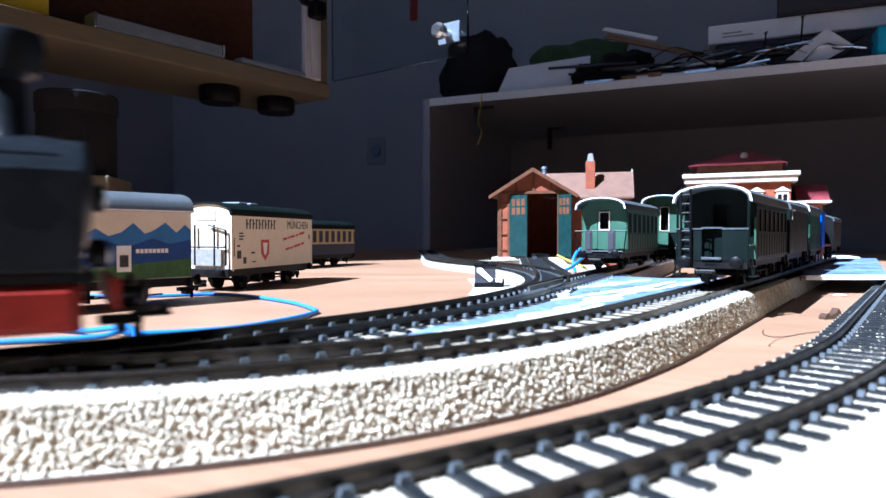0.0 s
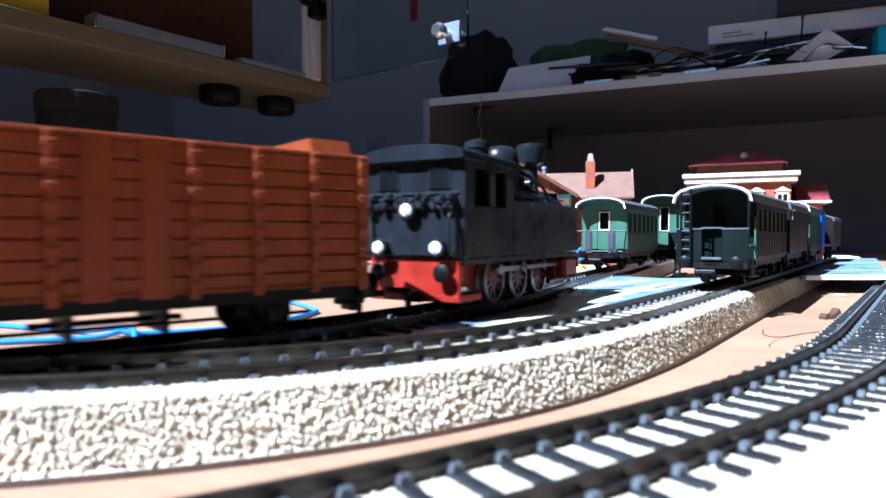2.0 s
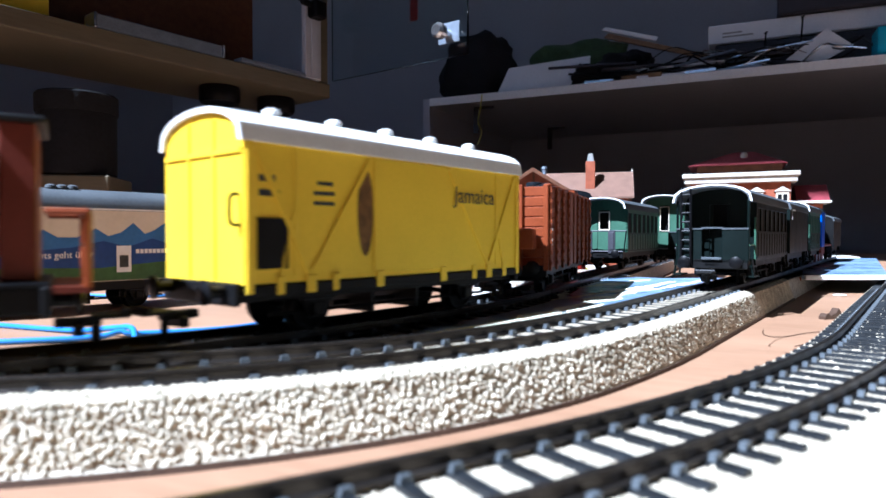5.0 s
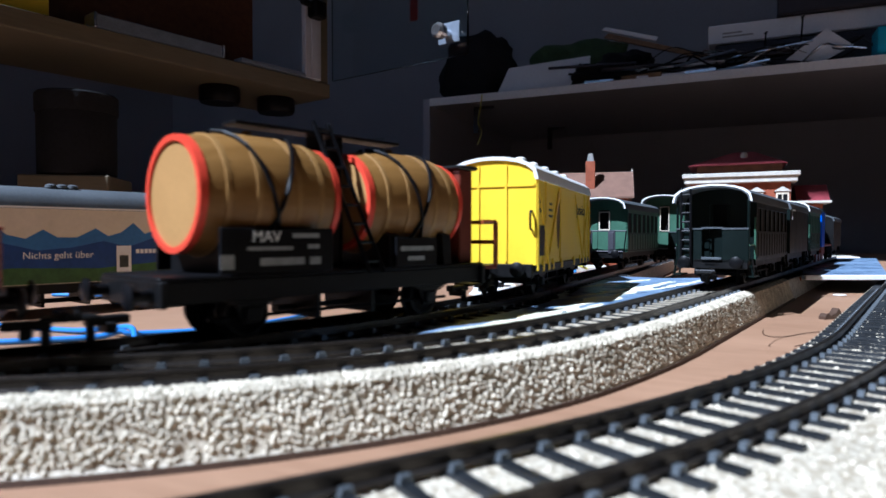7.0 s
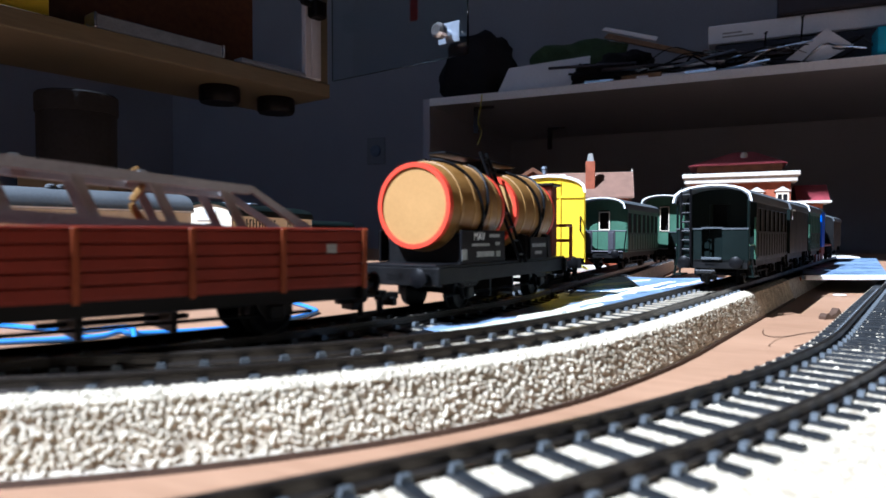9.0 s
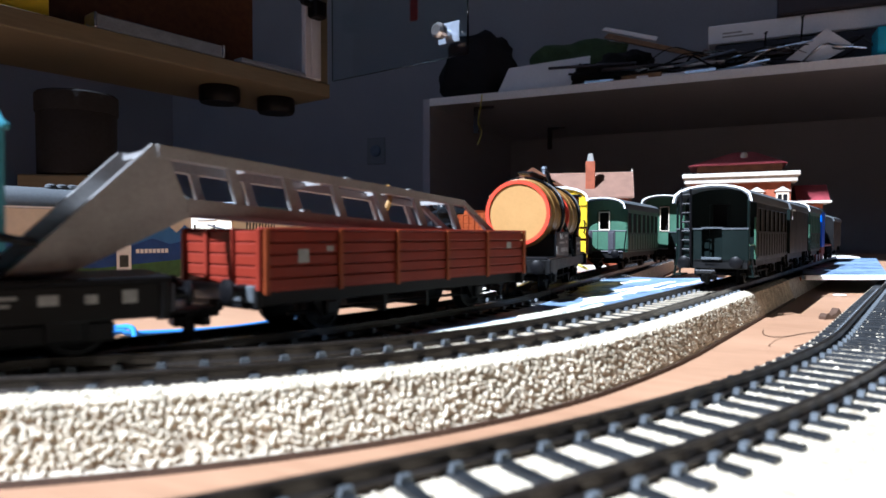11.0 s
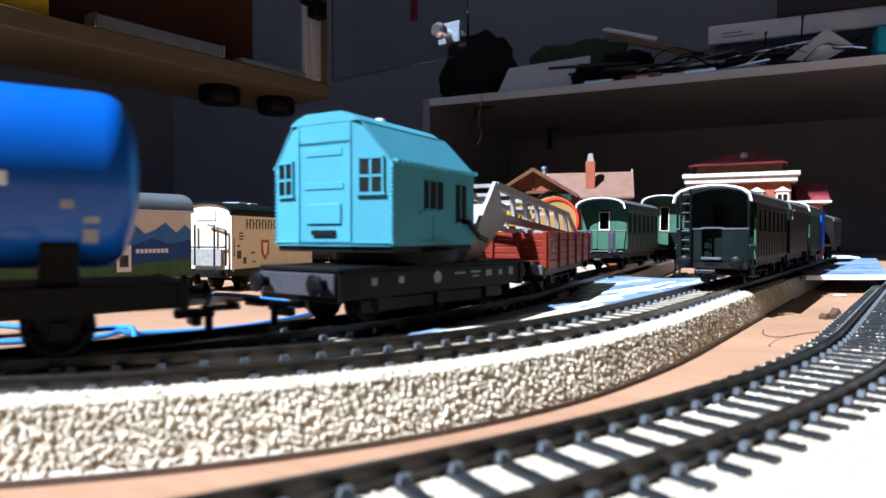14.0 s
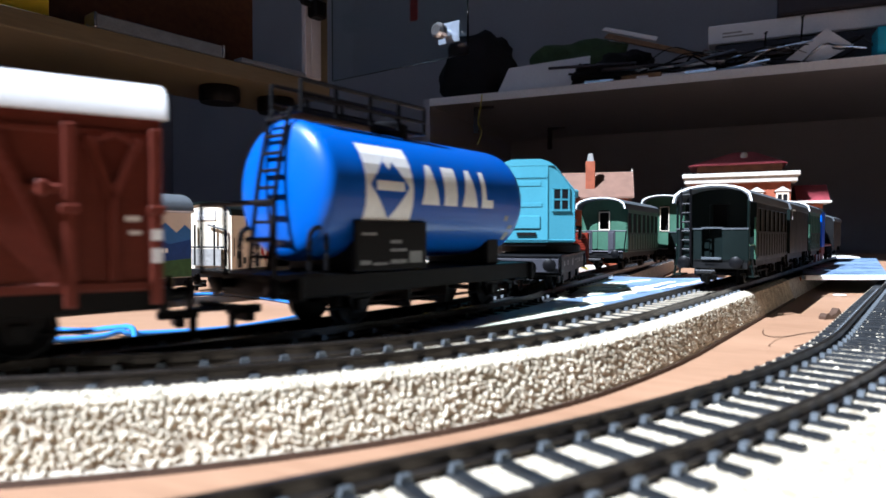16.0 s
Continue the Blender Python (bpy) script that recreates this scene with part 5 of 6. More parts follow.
def beer_van():
    root, body = van("refrigerator_van", "cream van with black and red print and dark roof", CREAM, COACH_DARK, 47, "standing vans", roof_top=48.5, label_roof="dark green curved roof")
    y = -15.62
    prints(root, [(-33 + k * 3.3, -31.6 + k * 3.3, 33.8, 39.4) for k in range(10)] + [(-31.6 + k * 3.3, -30.6 + k * 3.3, 36.2 + 2.2 * (k % 2), 37.2 + 2.2 * (k % 2)) for k in range(10)], PRINT, y, "black_print_bar")
    lettering("MÜNCHEN", 7.0, PRINT, root, pose(27 * MM, (y - 0.1) * MM, 36.6 * MM, 90, 0, 0), wide=0.8)
    shield = [(-17.5, 27.8), (-8.5, 27.8), (-8.5, 20), (-13, 15.6), (-17.5, 20)]
    part("shield_print", prism(bmesh.new(), shield, y - 0.06, y, "y"), RED_PRINT, root)
    part("shield_figure", prism(bmesh.new(), [(-15.5, 26), (-10.5, 26), (-11.5, 20), (-13, 18.5), (-14.5, 20)], y - 0.12, y - 0.06, "y"), WHITE, root)
    for k, (x, z, l) in enumerate(((8, 27, 5), (14, 28, 2), (17, 28.4, 6), (24.5, 29.5, 3), (29, 30.4, 7), (11, 20.8, 5), (17, 21.6, 3), (21.5, 22.4, 9), (31.5, 24, 4))):
        q = [(x, z), (x + l, z + l * 0.16), (x + l, z + l * 0.16 + 1.5), (x, z + 1.5)]
        part("red_script_bar", prism(bmesh.new(), q, y - 0.06, y, "y"), RED_PRINT, root)
    prints(root, [(-40, -36, 31, 31.8), (-40, -35, 29.4, 30.2), (-40, -36, 27.8, 28.6), (-45.4, -44.2, 19, 29), (-42, -38, 17.6, 22), (-42, -39, 24, 25), (-36, -33, 14.6, 18.2), (-28, -24, 20, 21), (-27, -23, 15, 15.7), (42, 43.5, 28, 31)], PRINT, y)
    ribs(root, CREAM, (-46, 46), 11, 41, 15.6, 1.2, 0.35)
    part("roof_hatch", boxes((-24, -16, -6, 6, 48, 49.4), (-12, -4, -6, 6, 48, 49.4), bevel=0.5), STEEL_BLUE, root)
    pairs = []
    for s in (-1, 1):
        pairs += [((-48.5, s * 13, 14), (-48.5, s * 13, 33)), ((-48.5, s * 6, 14), (-48.5, s * 6, 36))]
    pairs += [((-48.5, -13, 33), (-48.5, -2, 36)), ((-48.5, -13, 24), (-48.5, 13, 24))]
    part("end_rail", rods(0.55, *pairs), BLACK, root)
    part("end_panel", boxes((-48.6, -48.0, -10, 8, 14, 23)), GREY_PRINT, root, "grey end panel")
    part("end_louvre", boxes((-47.5, -47.1, -6, 6, 38.5, 44), (-47.7, -47.4, -5, 5, 40, 40.6), (-47.7, -47.4, -5, 5, 42, 42.6)), WHITE, root)
    return root


def coach(name, label, body_mat, half=50.0, platform=14.0, ladder=False, front_mat=None, top=47.0, bright=True, frame=True, pillars=False):
    """Old four-wheeled coach; its open platform is at the rear (-x) end."""
    root = thing(name, Matrix.Identity(4), label, "railway coach", "standing coaches")
    underframe(root, half, (-half * 0.55, half * 0.55), 8.0, 11.5, 13.0)
    w, eave = 15.2, top - 6.6
    x0 = -half + platform
    sill, head = 24.0, eave - 3.2
    for s in (-1, 1):
        a, b = min(s * w, s * (w - 1)), max(s * w, s * (w - 1))
        n = 7
        part("side_wall", boxes((x0, half, a, b, 11.5, sill), (x0, half, a, b, head, eave), bevel=0.1), body_mat, root)
        step = (half - x0) / n
        for k in range(n + 1):
            part("window_post", boxes((x0 + k * step - 1.6 if k else x0, x0 + k * step + 1.6 if k < n else half, a, b, sill, head)), body_mat, root)
        for k in range(n):
            xa, xb = x0 + k * step + 1.7, x0 + (k + 1) * step - 1.7
            # panes are black sheets that paint the shaded compartment
            pane = part("window_pane", boxes((xa, xb, s * (w - 0.7) - 0.1, s * (w - 0.7) + 0.1, sill, head)), INTERIOR_SHADE, root)
        part("side_bead", boxes((x0, half, min(s * w, s * (w + 0.3)), max(s * w, s * (w + 0.3)), sill - 1.0, sill - 0.3), (x0, half, min(s * w, s * (w + 0.3)), max(s * w, s * (w + 0.3)), 12, 12.8)), COACH_DARK, root)
        for k in range(12):
            x = x0 + (k + 0.5) * (half - x0) / 12
            part("panel_strip", boxes((x - 0.25, x + 0.25, min(s * w, s * (w + 0.25)), max(s * w, s * (w + 0.25)), 12.8, sill - 1)), COACH_DARK, root)
    inner_mat = front_mat or body_mat
    end = [(-w, 11.5), (-4.5, 11.5), (-4.5, head + 2), (4.5, head + 2), (4.5, 11.5), (w, 11.5)] + arch(w, eave, top - 1)
    part("end_wall", prism(bmesh.new(), end, x0, x0 + 1), inner_mat, root)
    part("end_wall", prism(bmesh.new(), [(-w, 11.5), (w, 11.5)] + arch(w, eave, top - 1), half - 1, half), body_mat, root)
    part("end_door", boxes((x0 + 0.4, x0 + 0.9, -4.4, 4.4, 11.5, 26), (x0 + 0.4, x0 + 0.9, -4.4, -3, 26, head + 1.9), (x0 + 0.4, x0 + 0.9, 3, 4.4, 26, head + 1.9), bevel=0.1), inner_mat, root)
    if frame:
        part("door_frame", boxes((x0 - 0.2, x0 + 0.3, -3.6, -3.0, 26, head + 1), (x0 - 0.2, x0 + 0.3, 3.0, 3.6, 26, head + 1), (x0 - 0.2, x0 + 0.3, -3.6, 3.6, head + 0.4, head + 1), (x0 - 0.2, x0 + 0.3, -3.6, 3.6, 25.6, 26.2)), CREAM, root)
    # added black sheet: paints the shade seen through the end doorway
    part("interior_shade_sheet", boxes((x0 + 6, x0 + 7, -w + 1, w - 1, 11.5, 41)), INTERIOR_SHADE, root)
    part("floor_plate", boxes((-half, half, -14.5, 14.5, 10.6, 11.5)), COACH_DARK, root)
    line = [(w + 1, eave - 1.0)] + arch(w + 1, eave - 0.2, top) + [(-w - 1, eave - 1.0)] + [(y, z) for y, z in reversed(arch(w - 0.2, eave - 0.9, top - 1.1))]
    part("roof", prism(bmesh.new(), line, -half - 1.5, half + 1), ROOF_GREY, root, "dark grey curved roof", smooth=35)
    part("roof_edge", prism(bmesh.new(), [(w + 1.1, eave - 1.0)] + arch(w + 1.1, eave - 0.1, top + 0.15) + [(-w - 1.1, eave - 1.0)] + [(y, z) for y, z in reversed(arch(w + 0.5, eave - 0.9, top - 0.5))], -half - 1.8, -half - 1.4), WHITE if bright else COACH, root, "pale roof edge")
    if pillars:
        for s in (-1, 1):
            part("gate_pillar", boxes((-half - 0.9, -half + 0.2, s * 7.4 - 2.3, s * 7.4 + 2.3, 10.5, 25.5), (-half - 1.3, -half - 0.8, s * 7.4 - 1.5, s * 7.4 + 1.5, 13, 24), bevel=0.3), DARK_BOX, root, "grey blue gangway pillar")
            part("side_stay", rods(0.4, ((-half + 0.2, s * 15.0, 12), (-half - 0.4, s * 16.6, 25))), COACH_DARK, root)
        part("gangway_rail", rods(0.45, ((-half - 0.4, -16.6, 25), (-half - 0.4, 16.6, 25)), ((-half - 0.4, -14.6, 12), (-half - 0.4, 14.6, 12))), DARK_BOX, root)
    elif platform > 4:
        for s in (-1, 1):
            part("gate_panel", boxes((-half, -half + 0.6, min(s * 4.2, s * 14.6), max(s * 4.2, s * 14.6), 11.5, 24.6), bevel=0.15), COACH_DARK, root, "dark platform gate panel")
            part("corner_post", rods(0.55, ((-half + 0.4, s * 14.6, 11.5), (-half + 0.4, s * 14.6, eave))), COACH_DARK, root)
            part("step_board", boxes((-half + 1, -half + 11, min(s * 13, s * 17), max(s * 13, s * 17), 4.4, 5.0), (-half + 1, -half + 11, min(s * 13, s * 16.4), max(s * 13, s * 16.4), 8.6, 9.2)), COACH_DARK, root)
            part("step_hanger", rods(0.45, ((-half + 2, s * 16.4, 4), (-half + 2, s * 15.2, 12)), ((-half + 10, s * 16.4, 4), (-half + 10, s * 15.2, 12))), COACH_DARK, root)
            part("hand_rail", rods(0.45, ((-half, s * 14.8, 18), (-half + 12, s * 14.8, 18)), ((-half + 12, s * 15.2, 9), (-half + 12, s * 15.2, 30))), COACH, root)
        part("gate_rail", boxes((-half - 0.3, -half + 0.8, -14.8, -4.0, 24.6, 25.3), (-half - 0.3, -half + 0.8, 4.0, 14.8, 24.6, 25.3), (-half - 0.3, -half + 0.8, -4.4, 4.4, 25.0, 25.7)), CHAIR, root, "pale worn gate rail")
        part("fall_plate", boxes((-half - 1.2, -half, -4.2, 4.2, 11.5, 12.6), bevel=0.2), CHAIR, root)
    if ladder:
        lad = bmesh.new()
        for y in (8.6, 12.6):
            rod(lad, (-half - 1.2, y, 8), (-half - 1.2, y, top - 0.5), 0.55, 6)
        for k in range(8):
            rod(lad, (-half - 1.2, 8.6, 12 + k * 4), (-half - 1.2, 12.6, 12 + k * 4), 0.4, 6)
        part("end_ladder", lad, BLACK, root, "black end ladder")
    return root


stand(milk_van(), -158, 264, BOARD, 50)
stand(beer_van(), -118, 402, BOARD, 75, 1.02)
stand_on(coach("platform_coach", "dark green old coach, shade in its colour, with open platform and black ladder", COACH_DARK, 52, 15, True, COACH_DARK, 44.0, frame=False), outer, 328)
g = coach("platform_coach", "green old coach with open end platform and grey roof", COACH, 50, 9, False, COACH, 46.5, pillars=True)
stand(g, 126, 458, RAIL, 60)
g2 = coach("platform_coach", "green old coach with arched end behind another coach", COACH, 40, 9, False, COACH, 54)
stand(g2, 191, 542, RAIL, 62)
luggage, _ = van("luggage_van", "dark green luggage van, shade in its colour, with grey curved roof", COACH_DARK, ROOF_GREY, 40, "standing coaches", roof_top=44, eave=37.5)
stand_on(luggage, outer, 430)
prints(luggage, [(-38, -26, 36.2, 37.0), (-38, -37.2, 31, 37)], WHITE, -16.5)
g3 = coach("platform_coach", "light green old coach farther along the train", COACH, 38, 9, False, COACH, 46)
stand_on(g3, outer, 518)
railcar, _ = van("railcar", "dark blue and ochre railcar standing on the beech board", NAVY, COACH_DARK, 62, "standing coaches", roof_top=46, eave=38)
ribs(railcar, OCHRE, [-58 + 10.5 * k for k in range(12)], 24, 36, 15.6, 4.2, 0.3, "cream_panel")
prints(railcar, [(-62, 62, 35.6, 38), (-62, 62, 22.5, 24.4)], OCHRE, -15.7, "cream_band", 0.3)
stand(railcar, -134, 640, BOARD, 66)


def standing_engine(name, label, body_mat, s):
    root = thing(name, Matrix.Identity(4), label, "locomotive", "standing coaches")
    part("cab", boxes((-46, -24, -15.5, 15.5, 13, 41), bevel=0.5), body_mat, root)
    part("cab_roof", prism(bmesh.new(), [(16.5, 40.6)] + arch(16.5, 41, 45.5) + [(-16.5, 40.6)], -48, -22), LOCO, root, smooth=35)
    part("cab_opening", boxes((-46.3, -46.1, -11, -4, 30, 38), (-46.3, -46.1, 4, 11, 30, 38)), INTERIOR_SHADE, root)
    part("boiler", lathe(bmesh.new(), [(10, -24), (10, 38), (9.5, 39), (9.5, 48), (3, 49)], 24, "x", (0, 0, 29)), LOCO, root, smooth=30)
    part("chimney", lathe(bmesh.new(), [(3.4, 37), (2.6, 40), (2.8, 46), (3.4, 47)], 16, "z", (40, 0, 0)), LOCO, root, smooth=30)
    part("steam_dome", lathe(bmesh.new(), [(5, 37), (4.6, 42), (2, 44.5), (0.5, 44.8)], 16, "z", (8, 0, 0)), LOCO, root, smooth=30)
    part("main_frame", boxes((-48, 50, -9, 9, 6, 15), (-46, 50, -14, 14, 13, 15), bevel=0.3), RED, root)
    part("buffer_beam", boxes((-49, -47.5, -15, 15, 8, 13.5)), RED, root)
    buffers(root, -48.5, 11, -1)
    for x in (-20, 2, 24):
        bm = bmesh.new()
        for s_ in (-1, 1):
            lathe(bm, [(2, s_ * 7), (8.4, s_ * 7), (8.4, s_ * 7.5), (7.8, s_ * 7.6), (7.6, s_ * 9.6), (2, s_ * 9.6)], 22, "y", (x, 0, 7.8))
        part("driving_wheel", bm, RED, root, smooth=35)
    stand_on(root, outer, s)
    return root


standing_engine("steam_locomotive", "bright blue steam locomotive with red wheels", BLUE_LOCO, 612)
tender, _ = van("dark_van", "black goods van at the far end of the train", UNDERFRAME, ROOF_GREY, 40, "standing coaches", roof_top=42, eave=36)
stand_on(tender, outer, 708)


# ---- buildings ----
def gable_roof(half_w, eave, ridge, x0, x1, thick=1.8):
    return prism(bmesh.new(), [(-half_w, eave), (0, ridge), (half_w, eave), (half_w, eave - thick), (0, ridge - thick * 1.2), (-half_w, eave - thick)], x0, x1)


def engine_shed():
    """Local axes: x towards the back, y to the left, z from the base."""
    root = thing("engine_shed", at(104, 742, 0, 76), "brick and timber engine shed with open green doors", "shed", "buildings")
    part("plinth", boxes((-4, 120, -52, 48, 0, 11), bevel=0.6), STONE, root)
    w, e, r = 40.0, 86.0, 110.0
    door_half, door_top = 27.0, 84.0
    z0 = 11.0
    part("front_wall", prism(bmesh.new(), [(-w, z0), (-door_half, z0), (-door_half, door_top), (door_half, door_top), (door_half, z0), (w, z0), (w, e), (0, r), (-w, e)], 0, 3), BRICK, root)
    part("back_wall", prism(bmesh.new(), [(-w, z0), (w, z0), (w, e), (0, r), (-w, e)], 108, 111), BRICK, root)
    for s in (-1, 1):
        part("side_wall", boxes((3, 108, min(s * w, s * (w - 3)), max(s * w, s * (w - 3)), z0, e)), BRICK, root)
        for x in (2, 28, 55, 82, 108):
            part("pilaster", boxes((x - 2.5, x + 2.5, min(s * w, s * (w + 1.6)), max(s * w, s * (w + 1.6)), z0, e - 1)), TIMBER, root)
        for y in (s * (w - 1.5), s * (door_half + 1.5)):
            part("timber_post", boxes((-1.2, 0, y - 1.6, y + 1.6, z0, e)), TIMBER, root)
        leaf = part("door_leaf", boxes((-26, 0, s * (door_half + 0.8) - 0.9, s * (door_half + 0.8) + 0.9, z0 + 1, door_top - 2), bevel=0.3), DOOR_GREEN, root, "dark green plank door standing open")
        leaf.matrix_basis = Matrix.Translation((0, s * door_half * MM, 0)) @ pose(0, 0, 0, 0, 0, s * -38 if s < 0 else 58) @ Matrix.Translation((0, -s * door_half * MM, 0))
        for k in range(3):
            for j in range(2):
                part("door_pane", boxes((-23 + k * 7, -18 + k * 7, s * (door_half + 0.8) - 1.1, s * (door_half + 0.8) + 1.1, 60 + j * 10, 68 + j * 10)), TIMBER, leaf, "dark brown pane")
        for k in range(4):
            part("stone_course", boxes((-1.6, 0.2, min(s * (door_half + 3.5), s * w), max(s * (door_half + 3.5), s * w), z0 + 8 + k * 18, z0 + 9 + k * 18)), TIMBER, root)
    for y in (-20, 0, 20):
        part("gable_post", boxes((-1.2, 0, y - 1.2, y + 1.2, door_top, e + (r - e) * (1 - abs(y) / w) - 1)), TIMBER, root)
    part("lintel", boxes((-1.6, 0, -w, w, door_top, door_top + 3.2)), TIMBER, root)
    part("roof", gable_roof(50, e - 3.5, r + 3, -9, 116), ROOF_TILE, root, "pale brown tiled roof")
    part("barge_board", gable_roof(50.4, e - 4, r + 3.4, -10, -8.6, 4), TIMBER, root)
    part("inner_floor", boxes((3, 108, -w + 3, w - 3, z0 - 0.5, z0 + 0.3)), UNDERLAY, root)
    annex = part("annex", boxes((34, 96, -106, -w, 0, e - 2)), BRICK, root, "brick side wing")
    bm = prism(bmesh.new(), [(28, e - 5), (65, r + 3), (102, e - 5), (102, e - 7), (65, r + 0.6), (28, e - 7)], -112, -8, "y")
    part("annex_roof", bm, ROOF_TILE, root, "pale brown tiled side roof")
    part("annex_gable", prism(bmesh.new(), [(34, e - 4), (65, r - 2), (96, e - 4)], -106, -104, "y"), TIMBER, root)
    for x in (52, 65, 78):
        part("annex_window", boxes((x - 4, x + 4, -107, -106, 52, 76)), CREAM, root)
    ch = part("chimney", boxes((40, 49, -68, -57, e, 124), bevel=0.4), BRICK, root, "brick chimney")
    part("chimney_pot", prism(bmesh.new(), [(-66.5, 124), (-58.5, 124), (-60, 133), (-65, 133)], 41, 48), GREY_PRINT, ch, "grey chimney cap")
    part("roof_vent", lathe(bmesh.new(), [(3, r - 2), (3, r + 9), (4, r + 9.5), (3.6, r + 12)], 12, "z", (70, -6, 0)), STEEL_BLUE, root, smooth=40)
    part("finial", rods(0.8, ((65, -111, r), (65, -111, r + 6))), STONE, root)
    return root


engine_shed()


def station():
    root = thing("station_house", at(430, 905, 0, 66), "red brick station house with white cornice and dark red roof", "station", "buildings")
    part("wall", boxes((0, 130, -50, 78, 0, 110)), BRICK, root)
    part("platform_base", boxes((-14, 140, -130, 90, 0, 8), bevel=1), STONE, root)
    part("cornice", boxes((-8, 138, -58, 86, 110, 118), (-11, 141, -61, 89, 118, 124), bevel=0.8), STONE, root, "white stepped cornice")
    part("attic", boxes((6, 124, -40, 70, 124, 137)), TIMBER, root)
    bm = bmesh.new()
    low = [bm.verts.new(p) for p in ((-6, -46, 136), (136, -46, 136), (136, 82, 136), (-6, 82, 136))]
    top = [bm.verts.new(p) for p in ((58, -6, 160), (72, -6, 160), (72, 22, 160), (58, 22, 160))]
    for i in range(4):
        bm.faces.new((low[i], low[(i + 1) % 4], top[(i + 1) % 4], top[i]))
    bm.faces.new(top)
    bm.faces.new(low[::-1])
    part("roof", bm, ROOF_RED, root, "dark red hipped roof")
    part("roof_light", lathe(bmesh.new(), [(5, 145), (5, 154), (2, 157)], 12, "z", (30, 8, 0)), STONE, root)
    for y in (-40, -8, 24, 56):
        win = part("window", boxes((-1, 0, y - 8, y + 8, 62, 96)), CREAM, root, "pale window frame")
        part("pane", boxes((-1.4, -1, y - 6, y - 0.7, 65, 93), (-1.4, -1, y + 0.7, y + 6, 65, 93)), INTERIOR_SHADE, win)
        part("window_hood", prism(bmesh.new(), [(y - 11, 97), (y + 11, 97), (y, 104)], -2.5, 0), STONE, root)
    part("wing_wall", boxes((30, 100, -92, -50, 8, 80)), BRICK, root)
    part("wing_roof", prism(bmesh.new(), [(12, 84), (118, 84), (82, 108), (48, 108)], -98, -58, "y"), ROOF_RED, root, "dark red side roof")
    part("wing_eave", boxes((10, 120, -100, -60, 81, 84)), STONE, root)
    return root


station()


def lantern(x, y, z, heading, size=16.0, label="black switch lantern box with a white arrow"):
    root = thing("switch_lantern", at(x, y, z, heading), label, "switch lantern", "switch lanterns")
    h = size / 2
    part("base", boxes((-h, h + 3, -h, h, 0, 2.2), bevel=0.3), BLACK, root)
    part("body", boxes((-h + 0.5, h - 0.5, -h + 0.5, h - 0.5, 2.2, size), bevel=0.4), DARK_BOX, root)
    part("lid", boxes((-h - 0.4, h + 0.4, -h - 0.4, h + 0.4, size - 0.8, size + 0.6), bevel=0.3), BLACK, root)
    part("lid_knob", boxes((-1.5, 1.5, -1.5, 1.5, size + 0.6, size + 1.8), bevel=0.2), BLACK, root)
    return root


la = lantern(25, 382, BOARD + 0.6, -4, 13.0)
part("arrow", prism(bmesh.new(), [(-4.8, 11.4), (-2.0, 11.4), (4.6, 4.8), (2.8, 3.0), (-4.8, 9.0)], -7.2, -6.55, "y"), WHITE, la, "white arrow")
part("lever", boxes((7, 11, -2, 0, 1, 2.4), (10, 11.2, -2, 0, 1, 4.6)), BLACK, la)
lb = lantern(104, 690, 1.0, 10, 15, "black switch lantern box with a white bar")
part("bar", boxes((-2.4, 2.4, -7.9, -7.45, 2.5, 10)), WHITE, lb, "white bar")
card("stone_slab", [(95, 640), (165, 640), (175, 700), (80, 705)], 0.1, 4.0, STONE, "pale stone slab before the engine shed", "slab")
card("shed_yard", [(30, 662), (105, 720), (92, 735), (14, 690)], 0.1, 9.0, BALLAST_OLD, "grey ballast ramp before the shed door", "ramp")

# wires
def on_board(pts):
    """Points of a wire lying on the thinner board."""
    return [(x * 0.855, y * 0.855, z + BOARD) for x, y, z in pts]


w1 = bow([(-190, 196, 1), (-124, 217, 1), (-112, 223, 2.2), (-107, 225, 1.4), (-81, 240, 1), (-66, 265, 1), (-58.5, 288, 1), (-61, 304, 1), (-85, 343, 1), (-130, 383, 1), (-170, 372, 1), (-230, 380, 1)])
solid("blue_wire", tube(bmesh.new(), on_board(w1), 0.85, 8), WIRE_BLUE, "bright blue wire looped on the board", "wire", group="wires", smooth=60)
w2 = bow([(-200, 262, 1), (-138, 236, 1), (-118, 228, 2.6), (-108, 223, 3.4), (-102, 213, 1.2), (-100, 206, 1)])
solid("blue_wire", tube(bmesh.new(), on_board(w2), 0.85, 8), WIRE_BLUE, "bright blue wire end crossing another wire", "wire", group="wires", smooth=60)
w3 = bow([(96, 540, 4), (112, 560, 9), (128, 585, 17), (136, 590, 22)])
solid("blue_wire", tube(bmesh.new(), w3, 1.4, 8), WIRE_BLUE, "pale blue wire rising behind a coach", "wire", group="wires", smooth=60)
w4 = bow([(118, 575, 3), (117, 580, 14), (126, 588, 24), (140, 592, 16)])
solid("blue_wire", tube(bmesh.new(), w4, 1.4, 8), WIRE_BLUE, "pale blue wire bent upwards near the shed", "wire", group="wires", smooth=60)
w5 = bow([(104, 590, 18), (112, 588, 14), (130, 580, 6)])
solid("yellow_wire", tube(bmesh.new(), w5, 1.2, 8), WIRE_YELLOW, "short yellow wire end", "wire", group="wires", smooth=60)


# ---- furniture of the room ----
def spot(slope, v):
    """Where the line of that sideways slope from the eye meets the plane at v."""
    y = v / (-UY * slope + UX)
    return slope * y, y


